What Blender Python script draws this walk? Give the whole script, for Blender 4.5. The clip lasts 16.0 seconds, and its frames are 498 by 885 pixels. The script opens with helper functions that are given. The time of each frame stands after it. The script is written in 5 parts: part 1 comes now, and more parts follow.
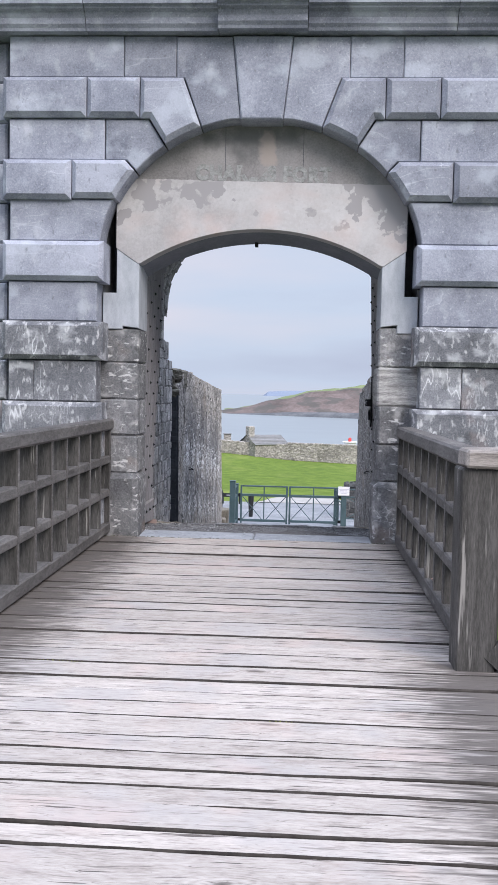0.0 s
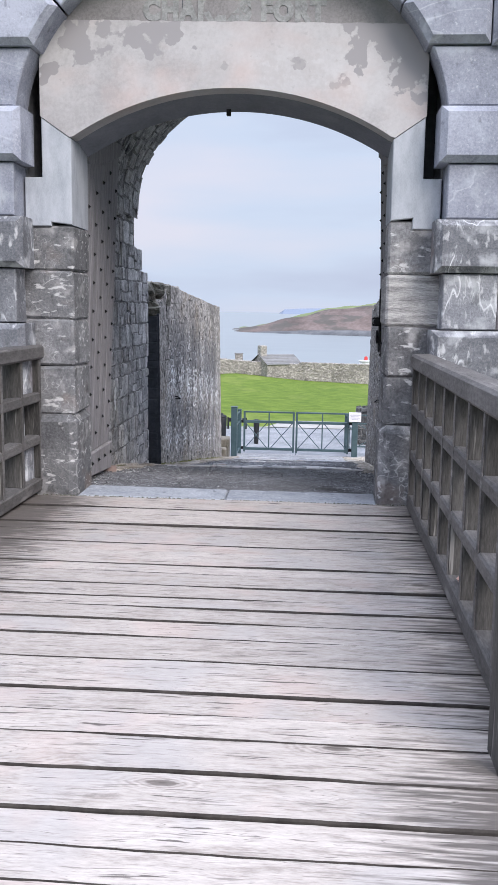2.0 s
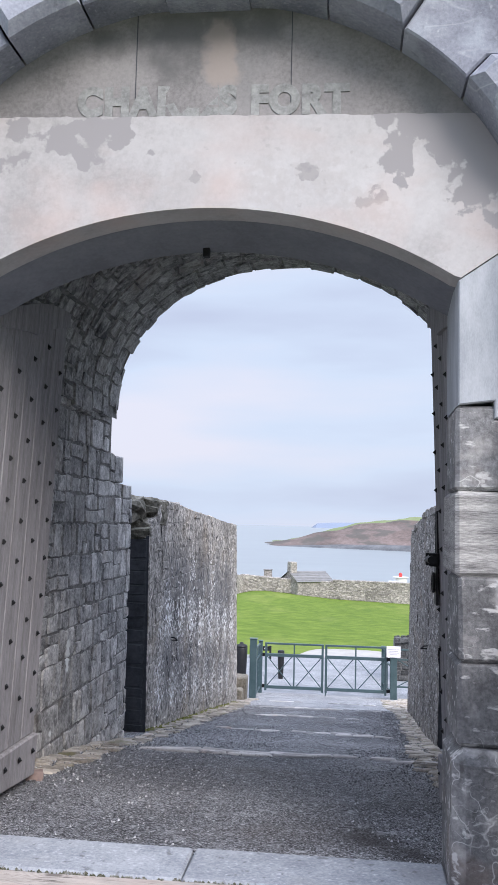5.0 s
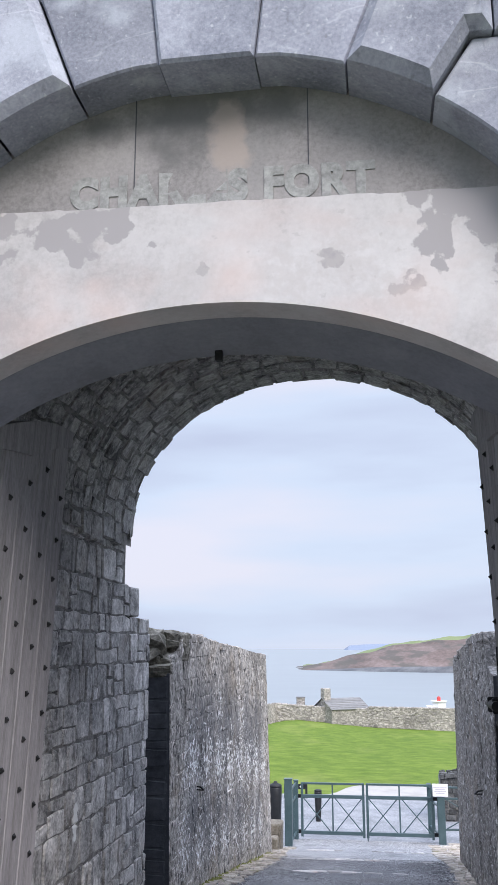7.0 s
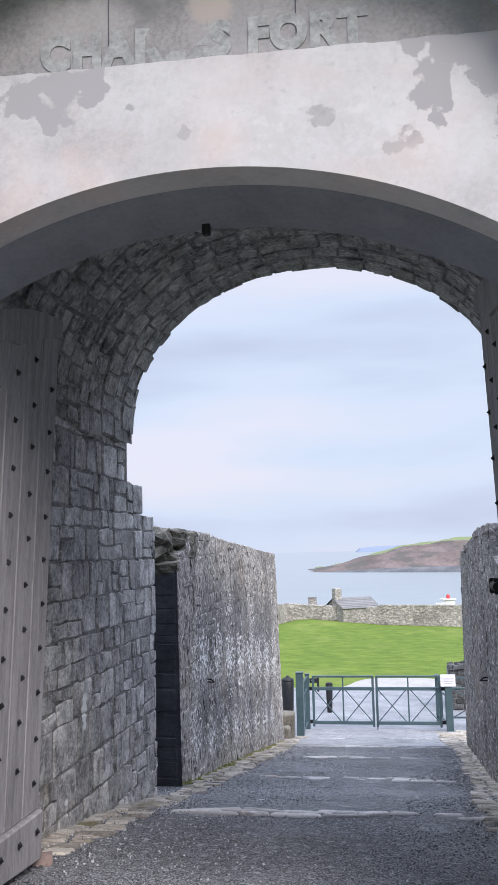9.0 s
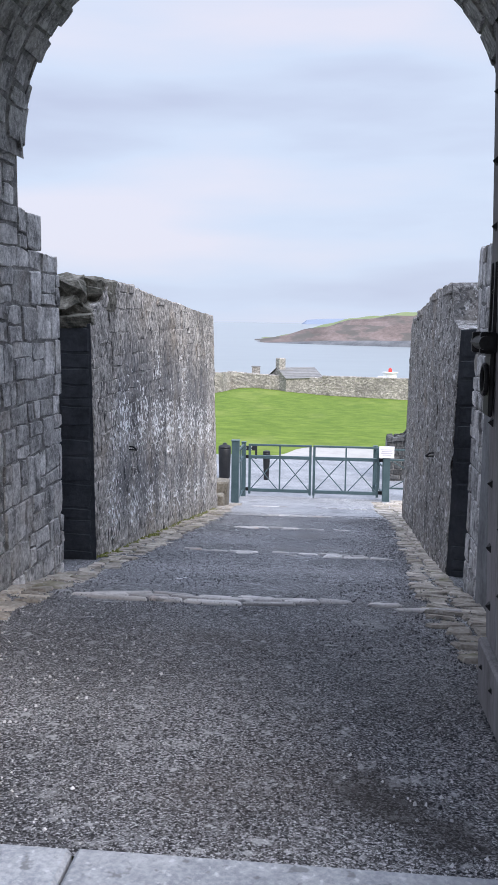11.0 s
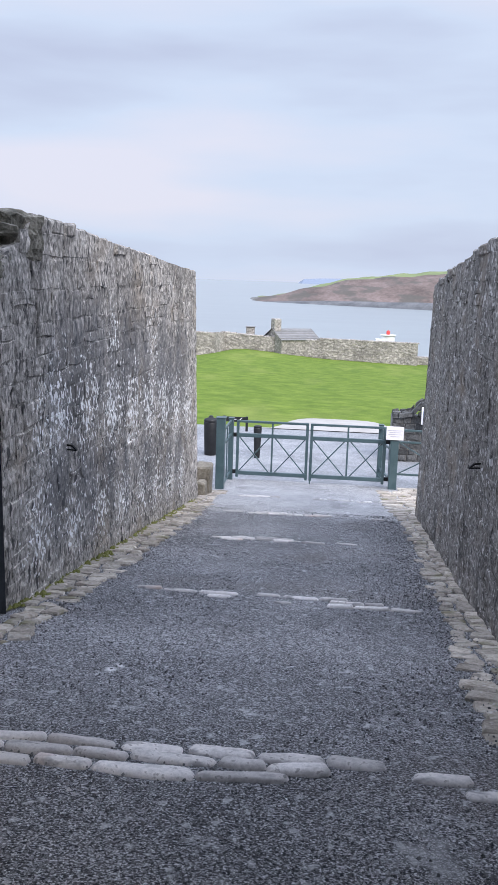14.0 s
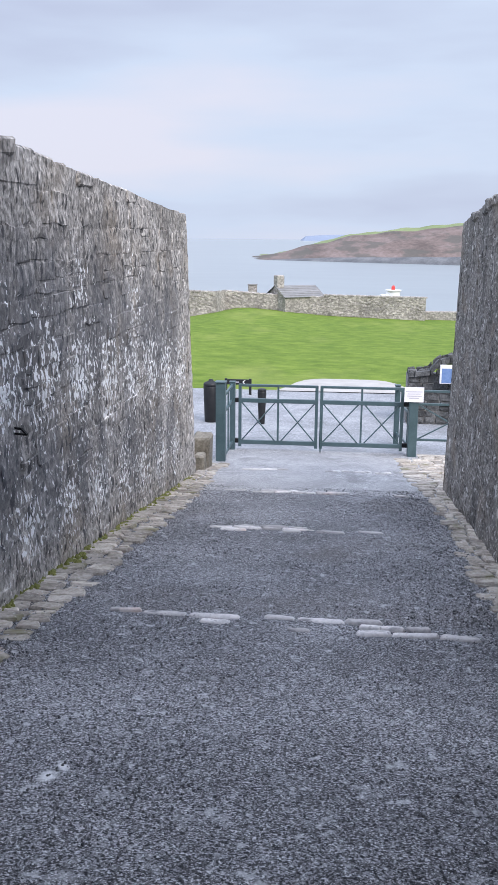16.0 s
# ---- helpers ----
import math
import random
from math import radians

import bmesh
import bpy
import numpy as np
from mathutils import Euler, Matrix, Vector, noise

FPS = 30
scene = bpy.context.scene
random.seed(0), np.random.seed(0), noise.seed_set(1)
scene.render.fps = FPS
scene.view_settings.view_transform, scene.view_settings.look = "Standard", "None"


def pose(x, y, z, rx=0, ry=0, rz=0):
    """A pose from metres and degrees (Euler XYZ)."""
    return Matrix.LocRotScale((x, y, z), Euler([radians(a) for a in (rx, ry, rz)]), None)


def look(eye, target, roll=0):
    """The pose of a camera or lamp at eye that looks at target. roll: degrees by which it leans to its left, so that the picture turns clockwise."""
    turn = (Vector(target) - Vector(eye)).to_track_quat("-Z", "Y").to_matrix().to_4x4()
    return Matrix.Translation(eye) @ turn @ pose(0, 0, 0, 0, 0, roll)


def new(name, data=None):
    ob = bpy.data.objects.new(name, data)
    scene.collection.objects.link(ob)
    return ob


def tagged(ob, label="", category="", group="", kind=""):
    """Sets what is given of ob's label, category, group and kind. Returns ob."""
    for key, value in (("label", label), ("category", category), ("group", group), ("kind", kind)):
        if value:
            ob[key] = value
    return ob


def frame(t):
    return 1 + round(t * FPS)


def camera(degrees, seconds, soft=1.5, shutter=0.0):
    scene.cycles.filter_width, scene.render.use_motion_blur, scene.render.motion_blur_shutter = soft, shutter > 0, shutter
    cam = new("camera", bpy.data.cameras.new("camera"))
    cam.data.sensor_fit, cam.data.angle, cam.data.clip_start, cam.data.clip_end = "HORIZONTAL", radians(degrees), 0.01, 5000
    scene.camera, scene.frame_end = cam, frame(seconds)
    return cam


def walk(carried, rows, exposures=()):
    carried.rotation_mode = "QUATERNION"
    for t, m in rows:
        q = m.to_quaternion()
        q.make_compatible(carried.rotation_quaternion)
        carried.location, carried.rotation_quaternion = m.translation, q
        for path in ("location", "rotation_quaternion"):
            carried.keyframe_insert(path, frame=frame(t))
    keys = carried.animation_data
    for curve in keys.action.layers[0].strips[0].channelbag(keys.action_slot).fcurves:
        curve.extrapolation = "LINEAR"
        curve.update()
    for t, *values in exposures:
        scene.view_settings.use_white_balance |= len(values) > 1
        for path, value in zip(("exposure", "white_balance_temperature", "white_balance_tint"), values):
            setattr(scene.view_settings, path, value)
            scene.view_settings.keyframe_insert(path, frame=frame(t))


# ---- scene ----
cam = camera(31.3, 16.0, soft=1.2)
PATH = [
    (0, (0.432, 0.148, 1.475), (0.319, 2.141, 1.358), 1.2),
    (0.5, (0.498, 0.621, 1.452), (0.394, 2.61, 1.273), 1.0),
    (1, (0.576, 1.159, 1.459), (0.47, 3.141, 1.217), 0.9),
    (1.5, (0.597, 1.65, 1.461), (0.477, 3.627, 1.182), 0.8),
    (2, (0.675, 2.187, 1.466), (0.53, 4.159, 1.167), 0.9),
    (2.5, (0.686, 2.63, 1.447), (0.517, 4.601, 1.157), 1.0),
    (3, (0.701, 3.161, 1.434), (0.507, 5.138, 1.195), 1.3),
    (3.5, (0.73, 3.586, 1.497), (0.525, 5.569, 1.341), 1.6),
    (4, (0.705, 4.086, 1.525), (0.488, 6.074, 1.489), 1.8),
    (4.2, (0.715, 4.264, 1.537), (0.495, 6.252, 1.549), 1.8),
    (6.3, (0.689, 5.502, 1.645), (0.449, 7.456, 1.997), 0.3),
    (6.5, (0.678, 5.529, 1.663), (0.433, 7.478, 2.035), 0.2),
    (7, (0.648, 5.563, 1.671), (0.366, 7.493, 2.115), -0.1),
    (7.5, (0.65, 5.564, 1.682), (0.336, 7.48, 2.164), 0.1),
    (8, (0.651, 5.558, 1.682), (0.319, 7.472, 2.158), -0.3),
    (8.5, (0.674, 5.585, 1.681), (0.344, 7.516, 2.085), -0.7),
    (9, (0.697, 5.731, 1.577), (0.387, 7.692, 1.816), -1.3),
    (9.5, (0.674, 5.94, 1.502), (0.388, 7.919, 1.567), -1.6),
    (10, (0.687, 6.248, 1.432), (0.438, 8.229, 1.314), -0.9),
    (10.2, (0.705, 6.406, 1.444), (0.473, 8.385, 1.272), -0.5),
    (12.3, (0.586, 8.102, 1.431), (0.386, 10.067, 1.121), 1.6),
    (12.5, (0.578, 8.248, 1.451), (0.371, 10.213, 1.142), 1.6),
    (13, (0.576, 8.795, 1.462), (0.354, 10.757, 1.147), 2.2),
    (13.5, (0.538, 9.237, 1.434), (0.324, 11.198, 1.107), 2.1),
    (14, (0.523, 9.721, 1.421), (0.345, 11.679, 1.054), 1.9),
    (14.5, (0.519, 10.107, 1.365), (0.38, 12.06, 0.96), 1.5),
    (15, (0.45, 10.542, 1.312), (0.336, 12.488, 0.864), 1.1),
    (15.5, (0.437, 10.954, 1.254), (0.315, 12.895, 0.789), 0.9),
    (16, (0.4, 11.391, 1.218), (0.213, 13.33, 0.763), 0.5),
]
walk(cam, [(t, look(eye, target, roll)) for t, eye, target, roll in PATH], [(0, -0.14), (1, -0.12), (2.5, 0.0), (4, 0.04), (6.3, 0.06), (8.5, 0.06), (10.2, 0.06), (12.3, 0.0), (16, 0.0)])

# ---- world and light ----
world = bpy.data.worlds.new("overcast_sky")
scene.world = world
world.use_nodes = True
wn, wl = world.node_tree.nodes, world.node_tree.links
wn.clear()
w_out = wn.new("ShaderNodeOutputWorld")
w_bg = wn.new("ShaderNodeBackground")
w_sky = wn.new("ShaderNodeTexSky")
w_sky.sky_type = "NISHITA"
w_sky.sun_disc = False
w_sky.sun_elevation = radians(38)
w_sky.sun_rotation = radians(147)
w_sky.dust_density = 3.0
w_co = wn.new("ShaderNodeTexCoord")
w_map = wn.new("ShaderNodeMapping")
w_map.inputs["Scale"].default_value = (1.0, 1.0, 5.0)
w_noise = wn.new("ShaderNodeTexNoise")
w_noise.inputs["Scale"].default_value = 1.9
w_noise.inputs["Detail"].default_value = 5
w_noise.inputs["Roughness"].default_value = 0.45
w_ramp = wn.new("ShaderNodeValToRGB")
w_ramp.color_ramp.elements[0].position = 0.34
w_ramp.color_ramp.elements[0].color = (5.7, 6.3, 8.3, 1)
w_ramp.color_ramp.elements[1].position = 0.66
w_ramp.color_ramp.elements[1].color = (8.2, 8.3, 9.75, 1)
w_tone = w_ramp.color_ramp.elements.new(0.50)
w_tone.color = (6.9, 7.9, 9.9, 1)
w_sep = wn.new("ShaderNodeSeparateXYZ")
w_high = wn.new("ShaderNodeMapRange")
w_high.inputs["From Min"].default_value = 0.40
w_high.inputs["From Max"].default_value = 0.85
w_high.inputs["To Min"].default_value = 1.0
w_high.inputs["To Max"].default_value = 3.3
w_mul = wn.new("ShaderNodeVectorMath")
w_mul.operation = "SCALE"
w_mix = wn.new("ShaderNodeMix")
w_mix.data_type = "RGBA"
w_mix.inputs["Factor"].default_value = 0.9
wl.new(w_co.outputs["Generated"], w_map.inputs["Vector"])
wl.new(w_map.outputs["Vector"], w_noise.inputs["Vector"])
wl.new(w_noise.outputs["Fac"], w_ramp.inputs["Fac"])
wl.new(w_co.outputs["Generated"], w_sep.inputs["Vector"])
wl.new(w_sep.outputs["Z"], w_high.inputs["Value"])
wl.new(w_ramp.outputs["Color"], w_mul.inputs[0])
wl.new(w_high.outputs["Result"], w_mul.inputs["Scale"])
wl.new(w_sky.outputs["Color"], w_mix.inputs["A"])
wl.new(w_mul.outputs["Vector"], w_mix.inputs["B"])
wl.new(w_mix.outputs["Result"], w_bg.inputs["Color"])
w_bg.inputs["Strength"].default_value = 0.1
wl.new(w_bg.outputs["Background"], w_out.inputs["Surface"])

sun_data = bpy.data.lights.new("sun", "SUN")
sun_data.energy = 3.1
sun_data.angle = radians(30)
sun_data.color = (1.0, 0.935, 0.89)
sun = new("sun", sun_data)
sun.matrix_basis = look((11, -17, 16), (0, 0, 0))


# ---- materials ----
def mat(name, cols, scale=3.0, rough=0.8, bump=0.3, bump_scale=40.0, stretch=(1, 1, 1), metal=0.0, vary=0.0, spots=(), grain=0.35, bump_dist=0.01, spec=0.3, cells=None, veins=(), warp=None, knots=None):
    """A surface with broad patches, fine grain, per-piece variation, spots or stains, and relief."""
    m = bpy.data.materials.new(name)
    m.use_nodes = True
    n, l = m.node_tree.nodes, m.node_tree.links
    b = n["Principled BSDF"]
    b.inputs["Roughness"].default_value = rough
    b.inputs["Metallic"].default_value = metal
    b.inputs["Specular IOR Level"].default_value = spec
    geo = n.new("ShaderNodeNewGeometry")
    mp = n.new("ShaderNodeMapping")
    mp.inputs["Scale"].default_value = stretch
    l.new(geo.outputs["Position"], mp.inputs["Vector"])
    if warp:
        wv = n.new("ShaderNodeTexNoise")
        wv.inputs["Scale"].default_value = warp[0]
        wv.inputs["Detail"].default_value = 2
        l.new(geo.outputs["Position"], wv.inputs["Vector"])
        wm = n.new("ShaderNodeVectorMath")
        wm.operation = "MULTIPLY_ADD"
        wm.inputs[1].default_value = warp[1]
        l.new(wv.outputs["Color"], wm.inputs[0])
        l.new(geo.outputs["Position"], wm.inputs[2])
        l.new(wm.outputs["Vector"], mp.inputs["Vector"])
    info = n.new("ShaderNodeObjectInfo")
    shift = n.new("ShaderNodeVectorMath")
    shift.operation = "SCALE"
    shift.inputs[0].default_value = (17.0, 23.0, 11.0)
    add = n.new("ShaderNodeVectorMath")
    l.new(info.outputs["Random"], shift.inputs["Scale"])
    l.new(mp.outputs["Vector"], add.inputs[0])
    if vary:
        l.new(shift.outputs["Vector"], add.inputs[1])
    big = n.new("ShaderNodeTexNoise")
    big.inputs["Scale"].default_value = scale
    big.inputs["Detail"].default_value = 6
    big.inputs["Roughness"].default_value = 0.62
    l.new(add.outputs["Vector"], big.inputs["Vector"])
    fine = n.new("ShaderNodeTexNoise")
    fine.inputs["Scale"].default_value = bump_scale
    fine.inputs["Detail"].default_value = 5
    fine.inputs["Roughness"].default_value = 0.7
    l.new(add.outputs["Vector"], fine.inputs["Vector"])
    blend = n.new("ShaderNodeMix")
    blend.inputs["Factor"].default_value = grain
    l.new(big.outputs["Fac"], blend.inputs["A"])
    l.new(fine.outputs["Fac"], blend.inputs["B"])
    factor, core = blend.outputs["Result"], None
    if knots:
        km = n.new("ShaderNodeMapping")
        km.inputs["Scale"].default_value = knots[1]
        l.new(geo.outputs["Position"], km.inputs["Vector"])
        ka = n.new("ShaderNodeVectorMath")
        l.new(km.outputs["Vector"], ka.inputs[0])
        l.new(shift.outputs["Vector"], ka.inputs[1])
        kv = n.new("ShaderNodeTexVoronoi")
        kv.voronoi_dimensions = "2D"
        kv.inputs["Scale"].default_value = knots[0]
        l.new(ka.outputs["Vector"], kv.inputs["Vector"])
        kd = n.new("ShaderNodeMath")
        kd.operation = "MULTIPLY_ADD"
        kd.inputs[1].default_value = 0.16
        l.new(big.outputs["Fac"], kd.inputs[0])
        l.new(kv.outputs["Distance"], kd.inputs[2])
        ks = n.new("ShaderNodeMath")
        ks.operation = "MULTIPLY"
        ks.inputs[1].default_value = 150.0
        l.new(kd.outputs["Value"], ks.inputs[0])
        kr = n.new("ShaderNodeMath")
        kr.operation = "SINE"
        l.new(ks.outputs["Value"], kr.inputs[0])
        kf = n.new("ShaderNodeMapRange")
        kf.inputs["From Min"].default_value = 0.08
        kf.inputs["From Max"].default_value = 0.34
        kf.inputs["To Min"].default_value = knots[2]
        kf.inputs["To Max"].default_value = 0.0
        l.new(kd.outputs["Value"], kf.inputs["Value"])
        kx = n.new("ShaderNodeMath")
        kx.operation = "MULTIPLY_ADD"
        l.new(kr.outputs["Value"], kx.inputs[0])
        l.new(kf.outputs["Result"], kx.inputs[1])
        l.new(blend.outputs["Result"], kx.inputs[2])
        factor = kx.outputs["Value"]
        kc = n.new("ShaderNodeMapRange")
        kc.inputs["From Min"].default_value = 0.100
        kc.inputs["From Max"].default_value = 0.150
        kc.inputs["To Min"].default_value = 0.8
        kc.inputs["To Max"].default_value = 0.0
        l.new(kd.outputs["Value"], kc.inputs["Value"])
        pick = n.new("ShaderNodeSeparateColor")
        l.new(kv.outputs["Color"], pick.inputs["Color"])
        some = n.new("ShaderNodeMath")
        some.operation = "GREATER_THAN"
        some.inputs[1].default_value = 0.62
        l.new(pick.outputs["Red"], some.inputs[0])
        both = n.new("ShaderNodeMath")
        both.operation = "MULTIPLY"
        l.new(kc.outputs["Result"], both.inputs[0])
        l.new(some.outputs["Value"], both.inputs[1])
        core = both.outputs["Value"]
        faint = n.new("ShaderNodeMath")
        faint.operation = "MULTIPLY"
        l.new(kf.outputs["Result"], faint.inputs[0])
        l.new(some.outputs["Value"], faint.inputs[1])
        l.new(faint.outputs["Value"], kx.inputs[1])
    ramp = n.new("ShaderNodeValToRGB")
    e = ramp.color_ramp.elements
    while len(e) < len(cols):
        e.new(0.5)
    for i, c in enumerate(cols):
        e[i].position = 0.385 + 0.23 * i / max(1, len(cols) - 1)
        e[i].color = (*c, 1)
    l.new(factor, ramp.inputs["Fac"])
    colour = ramp.outputs["Color"]
    if core:
        kmix = n.new("ShaderNodeMix")
        kmix.data_type = "RGBA"
        kmix.inputs["B"].default_value = (0.09, 0.075, 0.068, 1)
        l.new(core, kmix.inputs["Factor"])
        l.new(colour, kmix.inputs["A"])
        colour = kmix.outputs["Result"]
    if vary:
        rng = n.new("ShaderNodeMapRange")
        rng.inputs["To Min"].default_value = 1 - vary
        rng.inputs["To Max"].default_value = 1 + vary
        l.new(info.outputs["Random"], rng.inputs["Value"])
        sc = n.new("ShaderNodeVectorMath")
        sc.operation = "SCALE"
        l.new(colour, sc.inputs[0])
        l.new(rng.outputs["Result"], sc.inputs["Scale"])
        colour = sc.outputs["Vector"]
    if cells:
        c_map = n.new("ShaderNodeMapping")
        c_map.inputs["Scale"].default_value = cells[2]
        l.new(geo.outputs["Position"], c_map.inputs["Vector"])
        vor = n.new("ShaderNodeTexVoronoi")
        vor.inputs["Scale"].default_value = cells[0]
        l.new(c_map.outputs["Vector"], vor.inputs["Vector"])
        sepc = n.new("ShaderNodeSeparateColor")
        l.new(vor.outputs["Color"], sepc.inputs["Color"])
        crv = n.new("ShaderNodeMath")
        crv.operation = "POWER"
        crv.inputs[1].default_value = 2.0
        l.new(sepc.outputs["Red"], crv.inputs[0])
        cr = n.new("ShaderNodeMapRange")
        cr.inputs["To Min"].default_value = 1 - cells[1]
        cr.inputs["To Max"].default_value = 1 + 2.0 * cells[1]
        l.new(crv.outputs["Value"], cr.inputs["Value"])
        cs = n.new("ShaderNodeVectorMath")
        cs.operation = "SCALE"
        l.new(colour, cs.inputs[0])
        l.new(cr.outputs["Result"], cs.inputs["Scale"])
        colour = cs.outputs["Vector"]
    for c, s_scale, lo, hi, s_stretch, amount in spots:
        m2 = n.new("ShaderNodeMapping")
        m2.inputs["Scale"].default_value = s_stretch
        l.new(add.outputs["Vector"], m2.inputs["Vector"])
        t = n.new("ShaderNodeTexNoise")
        t.inputs["Scale"].default_value = s_scale
        t.inputs["Detail"].default_value = 4
        l.new(m2.outputs["Vector"], t.inputs["Vector"])
        r = n.new("ShaderNodeMapRange")
        r.inputs["From Min"].default_value = lo
        r.inputs["From Max"].default_value = hi
        r.inputs["To Max"].default_value = amount
        l.new(t.outputs["Fac"], r.inputs["Value"])
        mx = n.new("ShaderNodeMix")
        mx.data_type = "RGBA"
        mx.inputs["B"].default_value = (*c, 1)
        l.new(r.outputs["Result"], mx.inputs["Factor"])
        l.new(colour, mx.inputs["A"])
        colour = mx.outputs["Result"]
    for c, v_scale, width, v_stretch, amount in veins:
        m3 = n.new("ShaderNodeMapping")
        m3.inputs["Scale"].default_value = v_stretch
        m3.inputs["Rotation"].default_value = (0, 0.6, 0)
        l.new(add.outputs["Vector"], m3.inputs["Vector"])
        t = n.new("ShaderNodeTexNoise")
        t.inputs["Scale"].default_value = v_scale
        t.inputs["Detail"].default_value = 2.5
        t.inputs["Distortion"].default_value = 0.15
        l.new(m3.outputs["Vector"], t.inputs["Vector"])
        d = n.new("ShaderNodeMath")
        d.operation = "SUBTRACT"
        d.inputs[1].default_value = 0.5
        l.new(t.outputs["Fac"], d.inputs[0])
        a = n.new("ShaderNodeMath")
        a.operation = "ABSOLUTE"
        l.new(d.outputs["Value"], a.inputs[0])
        r = n.new("ShaderNodeMapRange")
        r.inputs["From Min"].default_value = 0.0
        r.inputs["From Max"].default_value = width
        r.inputs["To Min"].default_value = amount
        r.inputs["To Max"].default_value = 0.0
        l.new(a.outputs["Value"], r.inputs["Value"])
        k = n.new("ShaderNodeMath")
        k.operation = "MULTIPLY"
        k.use_clamp = True
        msk = n.new("ShaderNodeMapRange")
        msk.inputs["From Min"].default_value = 0.46
        msk.inputs["From Max"].default_value = 0.58
        l.new(big.outputs["Fac"], msk.inputs["Value"])
        l.new(r.outputs["Result"], k.inputs[0])
        l.new(msk.outputs["Result"], k.inputs[1])
        mx = n.new("ShaderNodeMix")
        mx.data_type = "RGBA"
        mx.inputs["B"].default_value = (*c, 1)
        l.new(k.outputs["Value"], mx.inputs["Factor"])
        l.new(colour, mx.inputs["A"])
        colour = mx.outputs["Result"]
    l.new(colour, b.inputs["Base Color"])
    if bump:
        bp = n.new("ShaderNodeBump")
        bp.inputs["Strength"].default_value = bump
        bp.inputs["Distance"].default_value = bump_dist
        l.new(blend.outputs["Result"], bp.inputs["Height"])
        l.new(bp.outputs["Normal"], b.inputs["Normal"])
    return m


def chip_mat():
    """Stone chippings, each of its own grey."""
    m = mat("loose_chippings", [(0.1, 0.1, 0.11), (0.2, 0.2, 0.21)], 30, 0.85, 0.0)
    n, l = m.node_tree.nodes, m.node_tree.links
    geo = n.new("ShaderNodeNewGeometry")
    ramp = n.new("ShaderNodeValToRGB")
    ramp.color_ramp.elements[0].color = (0.06, 0.062, 0.07, 1)
    ramp.color_ramp.elements[1].color = (0.62, 0.625, 0.65, 1)
    mid = ramp.color_ramp.elements.new(0.6)
    mid.color = (0.17, 0.17, 0.18, 1)
    snap = n.new("ShaderNodeVectorMath")
    snap.operation = "SNAP"
    snap.inputs[1].default_value = (0.03, 0.03, 0.5)
    white = n.new("ShaderNodeTexWhiteNoise")
    l.new(geo.outputs["Position"], snap.inputs[0])
    l.new(snap.outputs["Vector"], white.inputs["Vector"])
    l.new(white.outputs["Value"], ramp.inputs["Fac"])
    l.new(ramp.outputs["Color"], n["Principled BSDF"].inputs["Base Color"])
    return m


def stain_and_shade(m, c, blobs, noise_scale=5.0, wobble=0.25, edge=0.012, amount=1.0, stretch=(1, 1, 1)):
    """Adds ragged patches about the given places (x, y, z, radius): stains, and painted deck-edge shadow."""
    n, l = m.node_tree.nodes, m.node_tree.links
    b = n["Principled BSDF"]
    colour = b.inputs["Base Color"].links[0].from_socket
    geo = n.new("ShaderNodeNewGeometry")
    t = n.new("ShaderNodeTexNoise")
    t.inputs["Scale"].default_value = noise_scale
    t.inputs["Detail"].default_value = 6
    mp = n.new("ShaderNodeMapping")
    mp.inputs["Scale"].default_value = stretch
    l.new(geo.outputs["Position"], mp.inputs["Vector"])
    l.new(mp.outputs["Vector"], t.inputs["Vector"])
    total = None
    for x, y, z, r in blobs:
        d = n.new("ShaderNodeVectorMath")
        d.operation = "DISTANCE"
        d.inputs[1].default_value = (x, y, z)
        l.new(geo.outputs["Position"], d.inputs[0])
        a = n.new("ShaderNodeMath")
        a.operation = "MULTIPLY_ADD"
        a.inputs[1].default_value = wobble * 4
        l.new(t.outputs["Fac"], a.inputs[0])
        l.new(d.outputs["Value"], a.inputs[2])
        s = n.new("ShaderNodeMapRange")
        s.inputs["From Min"].default_value = r + wobble * 2 + edge
        s.inputs["From Max"].default_value = r + wobble * 2 - edge
        s.inputs["To Max"].default_value = amount
        l.new(a.outputs["Value"], s.inputs["Value"])
        if total is None:
            total = s.outputs["Result"]
        else:
            mx = n.new("ShaderNodeMath")
            mx.operation = "MAXIMUM"
            l.new(total, mx.inputs[0])
            l.new(s.outputs["Result"], mx.inputs[1])
            total = mx.outputs["Value"]
    mix = n.new("ShaderNodeMix")
    mix.data_type = "RGBA"
    mix.inputs["B"].default_value = (*c, 1)
    l.new(total, mix.inputs["Factor"])
    l.new(colour, mix.inputs["A"])
    l.new(mix.outputs["Result"], b.inputs["Base Color"])
    return m


M_ASHLAR = mat("grey_limestone", [(0.169, 0.181, 0.226), (0.273, 0.286, 0.342), (0.374, 0.389, 0.457)], 1.7, 0.75, 0.55, 60, vary=0.2, bump_dist=0.006, grain=0.36,
               spots=[((0.60, 0.62, 0.66), 5.0, 0.60, 0.76, (1, 1, 0.6), 0.45), ((0.74, 0.76, 0.80), 38, 0.63, 0.74, (1, 1, 1), 0.35), ((0.56, 0.60, 0.68), 2.4, 0.55, 0.66, (1, 1, 1.5), 0.4), ((0.11, 0.115, 0.13), 24, 0.62, 0.74, (1, 1, 0.6), 0.5)],
               veins=[((0.66, 0.68, 0.73), 1.2, 0.005, (0.5, 1, 2.0), 0.35)])
